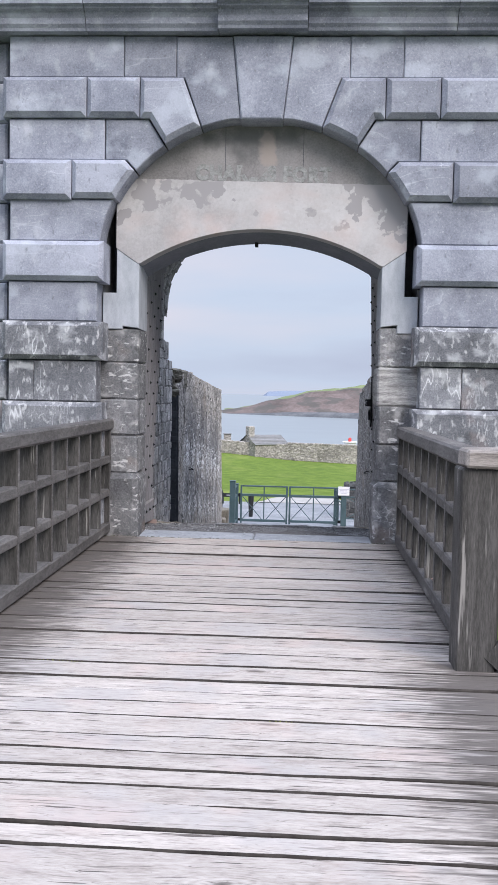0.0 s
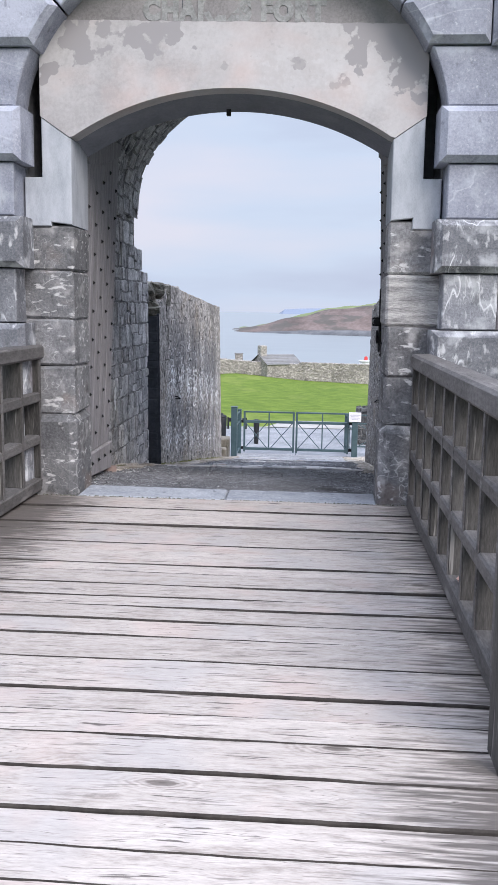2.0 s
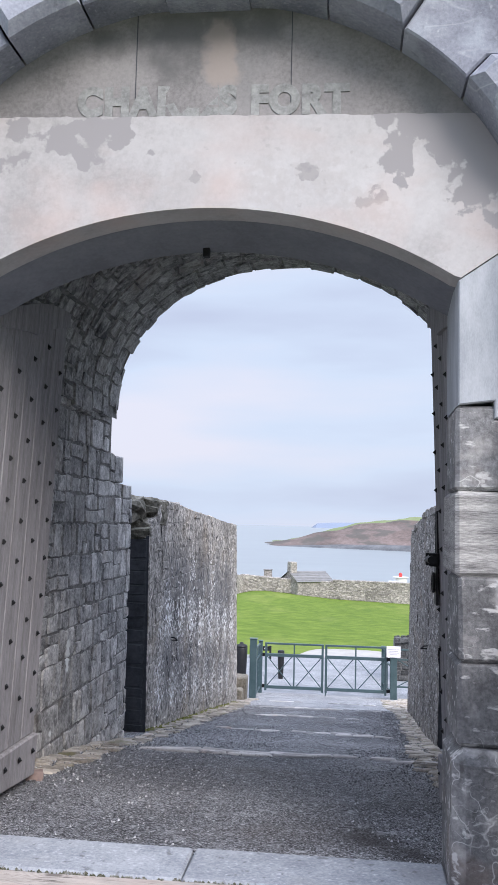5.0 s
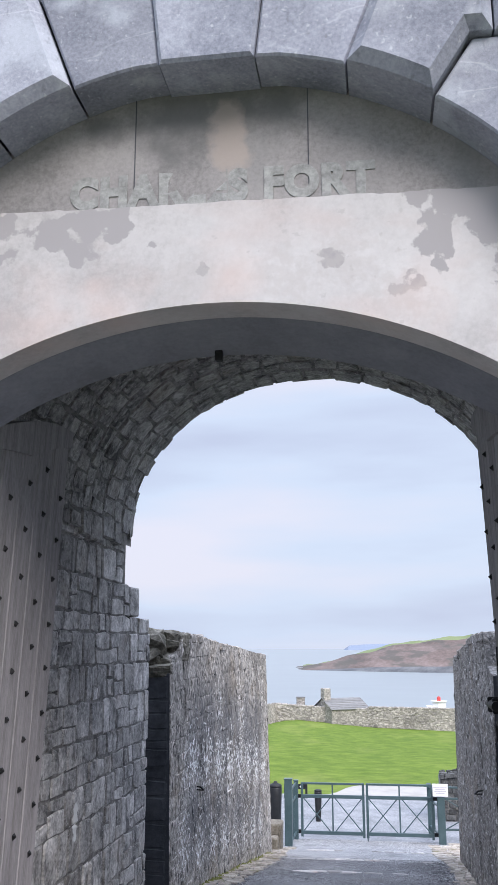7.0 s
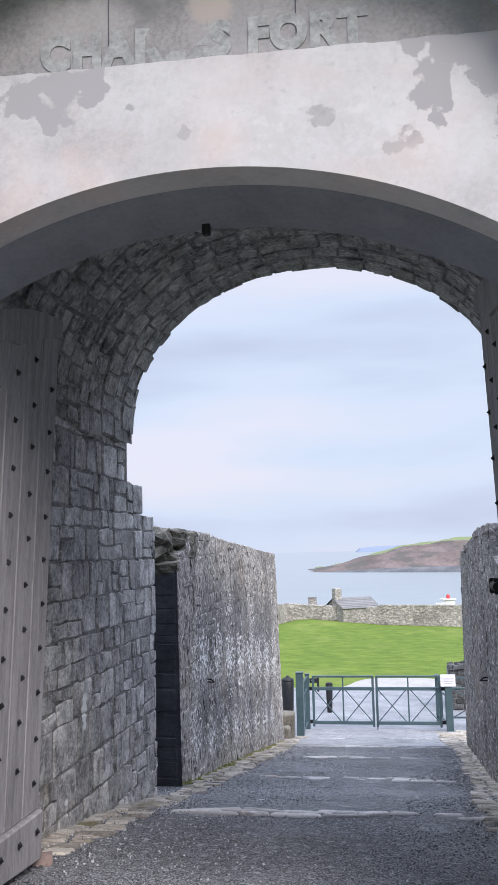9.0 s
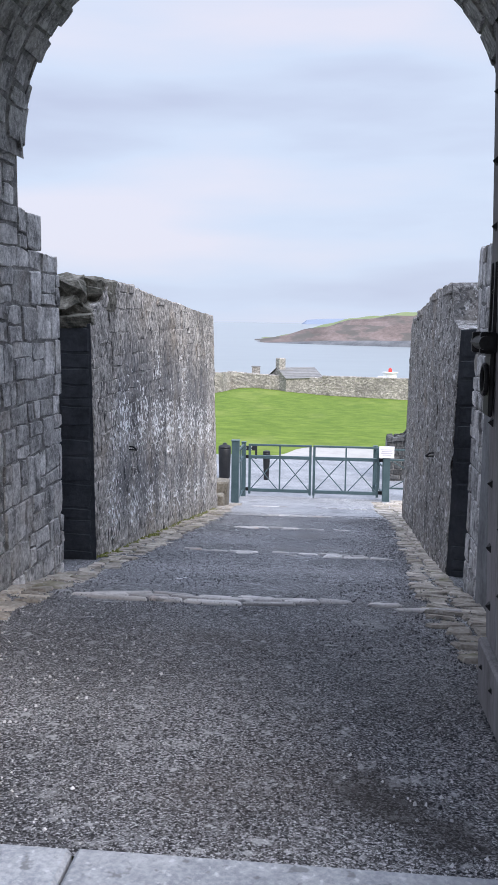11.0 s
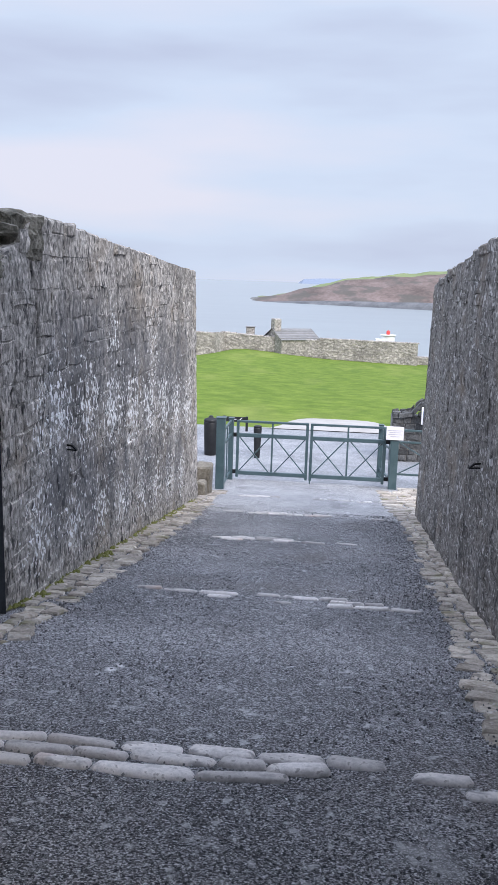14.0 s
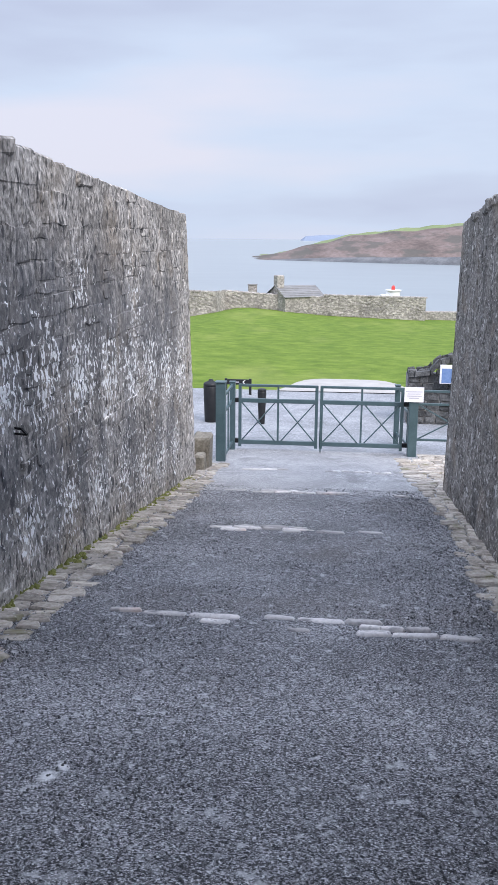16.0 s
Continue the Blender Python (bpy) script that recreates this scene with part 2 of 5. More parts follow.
M_ASHLAR_LOW = mat("veined_limestone", [(0.129, 0.134, 0.152), (0.216, 0.221, 0.243), (0.312, 0.317, 0.34)], 3.2, 0.75, 0.8, 60, vary=0.2, bump_dist=0.006, grain=0.5,
                   spots=[((0.58, 0.59, 0.62), 4.0, 0.55, 0.66, (1, 1, 1.5), 0.6), ((0.74, 0.74, 0.76), 14, 0.58, 0.68, (1.4, 1, 0.7), 0.55), ((0.07, 0.072, 0.078), 7, 0.60, 0.70, (1, 1, 0.7), 0.55), ((0.34, 0.25, 0.225), 2.2, 0.60, 0.72, (1, 1, 1), 0.45)],
                   veins=[((0.84, 0.85, 0.88), 2.2, 0.010, (2.0, 1, 0.45), 0.75), ((0.76, 0.77, 0.80), 4.6, 0.009, (2.4, 1, 0.5), 0.6), ((0.70, 0.71, 0.74), 7.0, 0.010, (2.0, 1, 0.6), 0.5)])
M_PIER = mat("brown_veined_limestone", [(0.109, 0.109, 0.115), (0.189, 0.189, 0.197), (0.277, 0.277, 0.284)], 3.2, 0.78, 1.0, 50, vary=0.25, bump_dist=0.009, grain=0.5,
             spots=[((0.27, 0.20, 0.165), 2.6, 0.56, 0.68, (1, 1, 1.2), 0.4), ((0.56, 0.545, 0.54), 5.5, 0.56, 0.70, (1.0, 1, 1.2), 0.5), ((0.78, 0.77, 0.77), 16, 0.60, 0.67, (0.6, 1, 1.6), 0.6), ((0.05, 0.05, 0.05), 12, 0.61, 0.70, (1, 1, 0.6), 0.6)],
             veins=[((0.78, 0.77, 0.77), 3.6, 0.007, (1.2, 1, 1.2), 0.65), ((0.70, 0.69, 0.69), 8.0, 0.008, (1.0, 1, 1.4), 0.5)])
M_LAMINATE = mat("pale_laminated_stone", [(0.16, 0.155, 0.155), (0.36, 0.35, 0.345), (0.60, 0.585, 0.57)], 3, 0.8, 0.9, 30, stretch=(0.7, 1, 7), bump_dist=0.01, grain=0.5)
M_CRAG = mat("craggy_lichened_rock", [(0.06, 0.058, 0.048), (0.15, 0.14, 0.115), (0.32, 0.30, 0.26)], 5, 0.9, 1.0, 22, bump_dist=0.025, grain=0.5, spots=[((0.05, 0.06, 0.035), 4, 0.55, 0.68, (1, 1, 1), 0.6)])
M_CORE = mat("wall_core_stone", [(0.12, 0.12, 0.13), (0.24, 0.245, 0.255)], 4, 0.9, 0.5, 25, bump_dist=0.02)
# Near-black: shade of recesses and slots put into the colour; also panel joints.
M_BLACK_STONE = mat("black_shade_and_joint_stone", [(0.042, 0.046, 0.056), (0.091, 0.098, 0.112)], 3, 0.7, 0.5, 25, bump_dist=0.02)
M_STUCCO = mat("weathered_render", [(0.374, 0.356, 0.36), (0.49, 0.473, 0.478), (0.562, 0.545, 0.55)], 1.3, 0.85, 0.25, 40, bump_dist=0.004, grain=0.22,
               spots=[((0.52, 0.42, 0.40), 1.7, 0.54, 0.70, (1, 1, 2), 0.4), ((0.38, 0.36, 0.36), 22, 0.66, 0.72, (1, 1, 1), 0.45)])
stain_and_shade(M_STUCCO, (0.34, 0.325, 0.335), [(-1.15, 9.0, 3.42, 0.13), (-1.08, 9.0, 3.33, 0.11), (-0.97, 9.0, 3.43, 0.06), (-1.34, 9.0, 3.22, 0.06), (-0.67, 9.0, 3.47, 0.11), (-0.55, 9.0, 3.43, 0.13), (-0.42, 9.0, 3.44, 0.10), (1.22, 9.0, 3.42, 0.22), (1.35, 9.0, 3.24, 0.19), (1.0, 9.0, 3.47, 0.12), (0.90, 9.0, 3.28, 0.07), (0.87, 9.0, 3.13, 0.07), (1.32, 9.0, 3.05, 0.07), (-0.26, 9.0, 3.34, -0.035), (0.48, 9.0, 3.26, -0.035), (0.49, 9.0, 3.20, -0.035), (0.42, 9.0, 3.155, -0.035), (-0.03, 9.0, 3.19, -0.035)], 8.5, 0.15, 0.010)
stain_and_shade(M_STUCCO, (0.45, 0.42, 0.415), [(0.3, 9.0, 3.18, 0.1), (0.75, 9.0, 3.05, 0.1), (-0.1, 9.0, 3.15, 0.12), (0.55, 9.0, 3.22, 0.1)], 30, 0.14, 0.05, 0.4)
stain_and_shade(M_STUCCO, (0.60, 0.45, 0.41), [(-0.75, 9.0, 3.02, 0.12), (-0.45, 9.0, 3.06, 0.10), (0.8, 9.0, 3.0, 0.08), (0.1, 9.0, 3.12, 0.06)], 6, 0.12, 0.12, 0.38)
M_TYMP = mat("grey_render", [(0.199, 0.19, 0.191), (0.274, 0.26, 0.261), (0.332, 0.315, 0.314)], 3, 0.85, 0.25, 50, bump_dist=0.004, grain=0.45,
             spots=[((0.17, 0.175, 0.18), 2.5, 0.57, 0.72, (1, 1, 0.4), 0.6)])
stain_and_shade(M_TYMP, (0.15, 0.148, 0.15), [(-0.16, 9.0, 3.98, 0.17), (-0.22, 9.0, 3.82, 0.08), (0.30, 9.0, 3.98, 0.10), (0.05, 9.0, 4.05, 0.14), (-0.5, 9.0, 3.9, 0.03), (0.6, 9.0, 3.95, 0.0)], 6, 0.12, 0.09, 0.8)
stain_and_shade(M_TYMP, (0.36, 0.31, 0.285), [(0.06, 9.0, 3.93, 0.07), (0.06, 9.0, 3.84, 0.085), (0.07, 9.0, 3.76, 0.085)], 9, 0.04, 0.02, 0.85)
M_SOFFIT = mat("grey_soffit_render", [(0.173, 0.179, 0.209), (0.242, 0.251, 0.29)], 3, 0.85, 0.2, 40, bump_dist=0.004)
M_CEMENT = mat("pale_cement", [(0.335, 0.355, 0.395), (0.415, 0.436, 0.476), (0.479, 0.499, 0.541)], 4, 0.8, 0.2, 60, stretch=(3, 3, 1), bump_dist=0.004)
M_LETTER = mat("raised_letter_render", [(0.205, 0.207, 0.205), (0.292, 0.295, 0.292), (0.372, 0.374, 0.37)], 12, 0.85, 0.6, 45, bump_dist=0.006, grain=0.5)
M_DECK = mat("bleached_grey_timber", [(0.309, 0.272, 0.249), (0.416, 0.372, 0.343), (0.48, 0.434, 0.402), (0.539, 0.49, 0.457)], 2.2, 0.9, 0.55, 13, stretch=(1.7, 9, 9), vary=0.10, bump_dist=0.005, grain=0.5, spec=0.08, knots=(1.9, (0.62, 1.7, 0.0), 0.10), warp=(2.2, (0.0, 0.05, 0.0)),
             spots=[((0.40, 0.38, 0.375), 1.1, 0.54, 0.64, (1.0, 0.16, 0.2), 0.5), ((0.52, 0.41, 0.37), 0.9, 0.56, 0.66, (1.3, 0.2, 0.2), 0.4), ((0.06, 0.05, 0.047), 6, 0.645, 0.675, (0.3, 1.2, 1), 0.8), ((0.13, 0.115, 0.105), 9, 0.62, 0.68, (0.3, 1, 1), 0.55)],
             veins=[((0.09, 0.077, 0.07), 2.4, 0.007, (0.35, 1.1, 1), 0.8), ((0.14, 0.12, 0.11), 4.5, 0.007, (0.3, 1.0, 1), 0.6)])
# Plank sides: the seams' shade is put into this dark colour, with grime.
M_DECK_EDGE = mat("grime_and_shade_plank_edge", [(0.03, 0.026, 0.024), (0.075, 0.066, 0.06)], 6, 0.9, 0.3, 30)
# Parapets' soft shadow and edge dirt, both painted dark along the deck.
stain_and_shade(M_DECK, (0.085, 0.075, 0.07), [(1.54, 2.6 + 0.4 * k, 0, 0.52) for k in range(6)] + [(1.62, 5.0 + 0.4 * k, 0, 0.36) for k in range(10)] + [(-1.54, 4.2 + 0.4 * k, 0, 0.52) for k in range(12)], 6, 0.34, 0.16, 0.85, (0.6, 8.0, 1))
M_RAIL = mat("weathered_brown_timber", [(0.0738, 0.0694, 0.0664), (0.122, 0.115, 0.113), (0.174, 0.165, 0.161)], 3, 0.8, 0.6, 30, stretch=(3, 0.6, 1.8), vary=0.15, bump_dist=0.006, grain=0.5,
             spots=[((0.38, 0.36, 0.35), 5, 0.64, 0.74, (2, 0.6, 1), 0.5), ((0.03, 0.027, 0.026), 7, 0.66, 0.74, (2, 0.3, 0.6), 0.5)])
# Dark post timber; on the uprights its dark paints the shade between them.
M_POST = mat("dark_timber_upright_shade", [(0.0374, 0.0352, 0.0337), (0.0711, 0.0673, 0.0643), (0.112, 0.106, 0.102)], 3, 0.75, 0.6, 30, stretch=(5, 5, 0.6), vary=0.1, bump_dist=0.005, grain=0.5,
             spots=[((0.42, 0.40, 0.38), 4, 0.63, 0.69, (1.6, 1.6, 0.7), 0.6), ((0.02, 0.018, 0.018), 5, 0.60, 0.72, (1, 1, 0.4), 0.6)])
M_CAPWOOD = mat("pale_worn_timber", [(0.16, 0.14, 0.13), (0.30, 0.27, 0.25), (0.42, 0.38, 0.355)], 3, 0.8, 0.7, 30, stretch=(0.6, 5, 5), bump_dist=0.006, grain=0.5)
M_DOOR = mat("weathered_grey_door_boards", [(0.184, 0.175, 0.185), (0.28, 0.27, 0.283), (0.364, 0.346, 0.369)], 3, 0.8, 0.5, 30, stretch=(5, 5, 0.5), vary=0.12, bump_dist=0.004, grain=0.5,
             spots=[((0.20, 0.19, 0.188), 4, 0.58, 0.72, (3, 3, 0.25), 0.6)])
M_IRON = mat("black_iron", [(0.012, 0.012, 0.013), (0.03, 0.03, 0.032)], 12, 0.55, 0.2, 60, metal=0.6)
M_STEEL = mat("worn_bright_steel", [(0.35, 0.35, 0.36), (0.55, 0.55, 0.56)], 12, 0.35, 0.1, 60, metal=0.9)
M_RUBBLE = mat("dark_rubble_stone", [(0.153, 0.151, 0.153), (0.409, 0.401, 0.401), (0.71, 0.693, 0.688)], 4.5, 0.88, 1.0, 30, vary=0.28, bump_dist=0.02, grain=0.5,
               spots=[((0.62, 0.62, 0.615), 11, 0.60, 0.68, (1, 1, 0.7), 0.65), ((0.05, 0.05, 0.054), 8, 0.57, 0.68, (1, 1, 0.6), 0.7), ((0.8, 0.8, 0.8), 46, 0.63, 0.69, (1, 1, 1), 0.55), ((0.30, 0.25, 0.20), 2.0, 0.56, 0.70, (1, 1, 1), 0.35)])
stain_and_shade(M_RUBBLE, (0.86, 0.87, 0.87), [(-1.61, 12.25, 0.43 + k * 0.06, 0.06 - 0.012 * abs(k)) for k in (-2, -1, 0, 1)] + [(-1.6, 11.9, -0.19 + k * 0.04, 0.036) for k in (0, 1)], 18, 0.022, 0.008, 0.9)
M_MORTAR = mat("dark_mortar", [(0.095, 0.092, 0.094), (0.21, 0.204, 0.20), (0.35, 0.338, 0.332)], 7, 0.95, 1.0, 30, bump_dist=0.02)
M_HARL = mat("lichened_rubble", [(0.146, 0.134, 0.124), (0.349, 0.326, 0.305), (0.617, 0.581, 0.549)], 1.5, 0.9, 0.9, 24, stretch=(1, 1, 0.6), bump_dist=0.018, grain=0.6, cells=(34, 0.28, (1, 1, 0.7)),
             spots=[((0.32, 0.26, 0.195), 1.1, 0.52, 0.68, (1, 1, 2.2), 0.45), ((0.03, 0.03, 0.034), 18, 0.58, 0.63, (1, 1, 0.7), 0.85), ((0.03, 0.03, 0.034), 45, 0.60, 0.65, (1, 1, 0.8), 0.7)])
stain_and_shade(M_HARL, (0.115, 0.12, 0.135), [(-1.665, 17.0 + 0.75 * k, 0.55 - 0.10 * k + 0.2 * (k % 2), 0.55) for k in range(8)] + [(-1.665, 16.6 + 0.8 * k, -0.35 - 0.13 * k, 0.42) for k in range(8)], 2.6, 0.35, 0.28, 0.62, (1, 1.6, 0.18))
stain_and_shade(M_HARL, (0.90, 0.90, 0.91), [(-1.665, 16.6 + 0.9 * k, 0.35 - 0.13 * k, 0.05) for k in range(8)] + [(-1.665, 16.1 + 0.9 * k, -0.55 - 0.13 * k, -0.05) for k in range(8)] + [(-1.665, 18.4, 0.8, -0.18), (-1.665, 20.4, 0.6, -0.18), (-1.665, 16.2, 0.2, -0.2)], 27, 0.9, 0.05, 0.95, (1, 1, 0.62))
# Darker copy of M_HARL: right wall's shade in the colour, plus damp streaks.
M_HARL_SHADED_DAMP = mat("shaded_damp_rubble", [(0.0885, 0.0815, 0.0767), (0.196, 0.184, 0.175), (0.331, 0.316, 0.301)], 1.5, 0.88, 0.85, 24, bump_dist=0.018, grain=0.6, cells=(30, 0.28, (1, 1, 1.1)),
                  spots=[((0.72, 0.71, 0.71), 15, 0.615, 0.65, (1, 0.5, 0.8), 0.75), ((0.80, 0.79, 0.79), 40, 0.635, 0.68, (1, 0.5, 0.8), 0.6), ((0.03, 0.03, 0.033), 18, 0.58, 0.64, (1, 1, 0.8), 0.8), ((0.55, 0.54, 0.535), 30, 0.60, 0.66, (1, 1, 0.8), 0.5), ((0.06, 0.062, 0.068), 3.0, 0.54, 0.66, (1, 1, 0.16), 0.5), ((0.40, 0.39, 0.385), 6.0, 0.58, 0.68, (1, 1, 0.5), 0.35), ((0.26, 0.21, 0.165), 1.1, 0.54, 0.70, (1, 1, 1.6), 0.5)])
# Shaded copy of the rubble: the low wall's shade is in its colour.
M_DARK_RUBBLE = mat("shaded_dark_rubble", [(0.03, 0.031, 0.034), (0.075, 0.077, 0.08), (0.16, 0.162, 0.165)], 5, 0.9, 0.8, 26, vary=0.3, bump_dist=0.015, grain=0.5)
M_ROAD_PALE = mat("pale_worn_tarmac", [(0.22, 0.22, 0.228), (0.305, 0.305, 0.315), (0.40, 0.40, 0.408)], 1.4, 0.7, 1.0, 70, bump_dist=0.012, grain=0.55, spec=0.3, cells=(90, 0.45, (1, 1, 1)),
                  spots=[((0.66, 0.66, 0.68), 50, 0.59, 0.65, (1, 1, 1), 0.7), ((0.13, 0.13, 0.135), 2.4, 0.56, 0.70, (1, 0.5, 1), 0.5), ((0.08, 0.08, 0.085), 34, 0.60, 0.66, (1, 1, 1), 0.7)])
M_CAP = mat("lichened_capstone", [(0.122, 0.108, 0.0855), (0.222, 0.2, 0.165), (0.335, 0.302, 0.25)], 5, 0.9, 0.8, 24, vary=0.2, bump_dist=0.015, grain=0.5)
M_ASPHALT = mat("coarse_asphalt", [(0.0956, 0.0979, 0.108), (0.177, 0.179, 0.193), (0.301, 0.303, 0.32)], 0.9, 0.85, 1.0, 90, bump_dist=0.014, grain=0.6, spec=0.2, cells=(170, 0.72, (1, 1, 1)),
                spots=[((0.72, 0.73, 0.76), 95, 0.59, 0.645, (1, 1, 1), 0.8), ((0.13, 0.108, 0.095), 0.8, 0.56, 0.70, (1, 1, 1), 0.3), ((0.50, 0.51, 0.535), 9, 0.60, 0.72, (1, 0.8, 1), 0.4), ((0.015, 0.016, 0.02), 70, 0.57, 0.62, (1, 1, 1), 0.9), ((0.60, 0.61, 0.64), 16, 0.62, 0.69, (1, 0.8, 1), 0.55)])
stain_and_shade(M_ASPHALT, (0.70, 0.71, 0.73), [(-0.596, 14.216, -0.73, 0.035), (-0.57, 14.30, -0.74, 0.015)], 16, 0.05, 0.02, 0.9)
stain_and_shade(M_ASPHALT, (0.46, 0.465, 0.48), [(-1.05, 12.95, -0.48, 0.08), (-0.85, 12.86, -0.47, 0.08), (-1.2, 13.1, -0.51, 0.06), (0.9, 12.3, -0.38, 0.05)], 9, 0.2, 0.12, 0.6)
stain_and_shade(M_ASPHALT, (0.045, 0.04, 0.038), [(0.85, 9.75, -0.07, 0.16), (1.05, 9.55, -0.06, 0.1)], 5, 0.14, 0.08, 0.7)
M_SLAB = mat("blue_grey_threshold_slab", [(0.25, 0.27, 0.31), (0.36, 0.38, 0.42), (0.46, 0.48, 0.52)], 5, 0.7, 0.3, 60, vary=0.08, bump_dist=0.004, grain=0.55,
             spots=[((0.68, 0.70, 0.74), 40, 0.60, 0.70, (1, 1, 1), 0.5), ((0.10, 0.105, 0.11), 22, 0.62, 0.70, (1, 1, 1), 0.6), ((0.20, 0.19, 0.185), 2.5, 0.56, 0.72, (1, 1, 1), 0.45)])
M_SETT = mat("pale_worn_sett", [(0.399, 0.384, 0.386), (0.55, 0.528, 0.528), (0.679, 0.645, 0.631)], 5, 0.6, 0.5, 40, vary=0.25, bump_dist=0.006, grain=0.5,
             spots=[((0.62, 0.40, 0.30), 1.6, 0.62, 0.70, (1, 1, 1), 0.6), ((0.16, 0.16, 0.17), 14, 0.56, 0.68, (0.6, 1.4, 1), 0.7), ((0.07, 0.07, 0.075), 40, 0.60, 0.68, (1, 1, 1), 0.6)])
M_FLAG = mat("kerb_flagstone", [(0.207, 0.18, 0.153), (0.37, 0.333, 0.293), (0.51, 0.471, 0.425)], 4, 0.85, 1.0, 35, vary=0.3, bump_dist=0.012, grain=0.5,
             spots=[((0.14, 0.135, 0.06), 3.5, 0.58, 0.68, (1, 1, 1), 0.65), ((0.10, 0.098, 0.095), 12, 0.60, 0.70, (1, 1, 1), 0.6), ((0.62, 0.61, 0.60), 24, 0.62, 0.70, (1, 1, 1), 0.5)])
M_BRICK = mat("worn_red_stone", [(0.20, 0.145, 0.13), (0.32, 0.24, 0.22)], 8, 0.85, 0.6, 40)
M_LEAF = mat("withered_leaf", [(0.30, 0.20, 0.18), (0.50, 0.37, 0.34)], 30, 0.8, 0.3, 60)
M_MOSS = mat("yellow_green_moss", [(0.10, 0.11, 0.03), (0.19, 0.19, 0.06)], 8, 0.95, 0.5, 60)
M_CHIP = chip_mat()
M_GRIT = mat("mossy_grit", [(0.05, 0.052, 0.03), (0.12, 0.118, 0.09), (0.3, 0.3, 0.29)], 30, 0.95, 0.4, 60)
M_GRAVEL = mat("pale_grey_gravel", [(0.201, 0.21, 0.226), (0.259, 0.268, 0.289), (0.318, 0.327, 0.347)], 1.2, 0.9, 0.5, 60, bump_dist=0.01, cells=(40, 0.2, (1, 1, 1)))
M_SAND = mat("pale_sand_path", [(0.34, 0.323, 0.306), (0.443, 0.425, 0.408)], 1.5, 0.9, 0.2, 40)
M_GRASS = mat("mown_grass", [(0.082, 0.132, 0.021), (0.122, 0.182, 0.03), (0.168, 0.232, 0.042)], 1.3, 0.9, 0.5, 30, bump_dist=0.02, grain=0.4, spec=0.1,
              spots=[((0.25, 0.28, 0.08), 0.3, 0.54, 0.70, (1, 0.3, 1), 0.45), ((0.065, 0.12, 0.022), 0.7, 0.56, 0.70, (1, 0.22, 1), 0.4), ((0.28, 0.29, 0.12), 9.0, 0.64, 0.74, (1, 1, 1), 0.4)])
M_EARTH = mat("rough_turf", [(0.06, 0.09, 0.03), (0.12, 0.15, 0.06)], 0.8, 0.95, 0.5, 20)
M_FARWALL = mat("pale_rubble_wall", [(0.199, 0.186, 0.174), (0.326, 0.302, 0.284), (0.471, 0.435, 0.409)], 0.8, 0.9, 0.6, 8, vary=0.1, bump_dist=0.03, grain=0.6, cells=(6, 0.22, (1, 1, 1.6)))
M_SLATE = mat("pale_grey_slate", [(0.18, 0.18, 0.184), (0.245, 0.241, 0.241)], 3, 0.7, 0.2, 20, vary=0.1)
M_WHITE = mat("white_paint", [(0.74, 0.74, 0.75), (0.84, 0.84, 0.85)], 3, 0.5, 0.05, 30)
M_RED = mat("red_paint", [(0.55, 0.05, 0.05), (0.70, 0.08, 0.07)], 3, 0.45, 0.05, 30)
M_GATE = mat("dark_teal_paint", [(0.045, 0.080, 0.090), (0.065, 0.105, 0.118)], 5, 0.4, 0.1, 40, spec=0.5)
M_BIN = mat("black_plastic", [(0.012, 0.013, 0.015), (0.022, 0.023, 0.026)], 6, 0.45, 0.05, 40)
M_PAPER = mat("white_notice", [(0.72, 0.71, 0.76), (0.80, 0.79, 0.83)], 4, 0.5, 0.0)
M_PRINT = mat("printed_blue", [(0.12, 0.20, 0.40), (0.18, 0.27, 0.48)], 9, 0.4, 0.0)
M_INK = mat("grey_print", [(0.38, 0.36, 0.44), (0.48, 0.46, 0.54)], 9, 0.6, 0.0)
M_SEA = mat("calm_sea", [(0.219, 0.248, 0.268), (0.251, 0.284, 0.299)], 0.02, 0.3, 0.04, 0.4, stretch=(1, 2.5, 1), bump_dist=0.1, spec=0.5)
M_HEAD = mat("far_heath", [(0.093, 0.072, 0.064), (0.162, 0.123, 0.111), (0.23, 0.178, 0.166)], 0.03, 0.95, 0.4, 0.3, stretch=(1, 0.4, 1.5), bump_dist=1.0,
             spots=[((0.09, 0.085, 0.075), 0.045, 0.50, 0.58, (1, 0.4, 2.5), 0.8)])
M_HEADGREEN = mat("far_pasture", [(0.15, 0.19, 0.09), (0.23, 0.27, 0.13)], 0.05, 0.95, 0.2, 0.5)
M_CLIFF = mat("far_shore_rock", [(0.09, 0.095, 0.105), (0.17, 0.175, 0.185)], 0.08, 0.95, 0.3, 0.5, stretch=(1, 1, 2), bump_dist=1.0)
# Aerial haze is painted into this pale blue base colour.
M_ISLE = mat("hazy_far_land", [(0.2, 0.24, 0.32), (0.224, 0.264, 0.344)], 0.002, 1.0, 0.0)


# ---- mesh helpers ----
rnd = random.Random(7)


def world_of(ob):
    return Matrix.Translation(ob.location) if ob.parent is None else Matrix.Identity(4)


def link(name, mesh, material, parent=None, label=""):
    ob = new(name, mesh)
    if material is not None and not mesh.materials:
        mesh.materials.append(material)
    if parent is not None:
        ob.parent = parent
        ob.matrix_parent_inverse = world_of(parent).inverted()
    if label:
        ob["label"] = label
    return ob


def part(name, bm, material, parent=None, label="", smooth=False):
    """Links a bmesh, given in world coordinates, as one mesh object under a thing or a part."""
    bmesh.ops.recalc_face_normals(bm, faces=bm.faces[:])
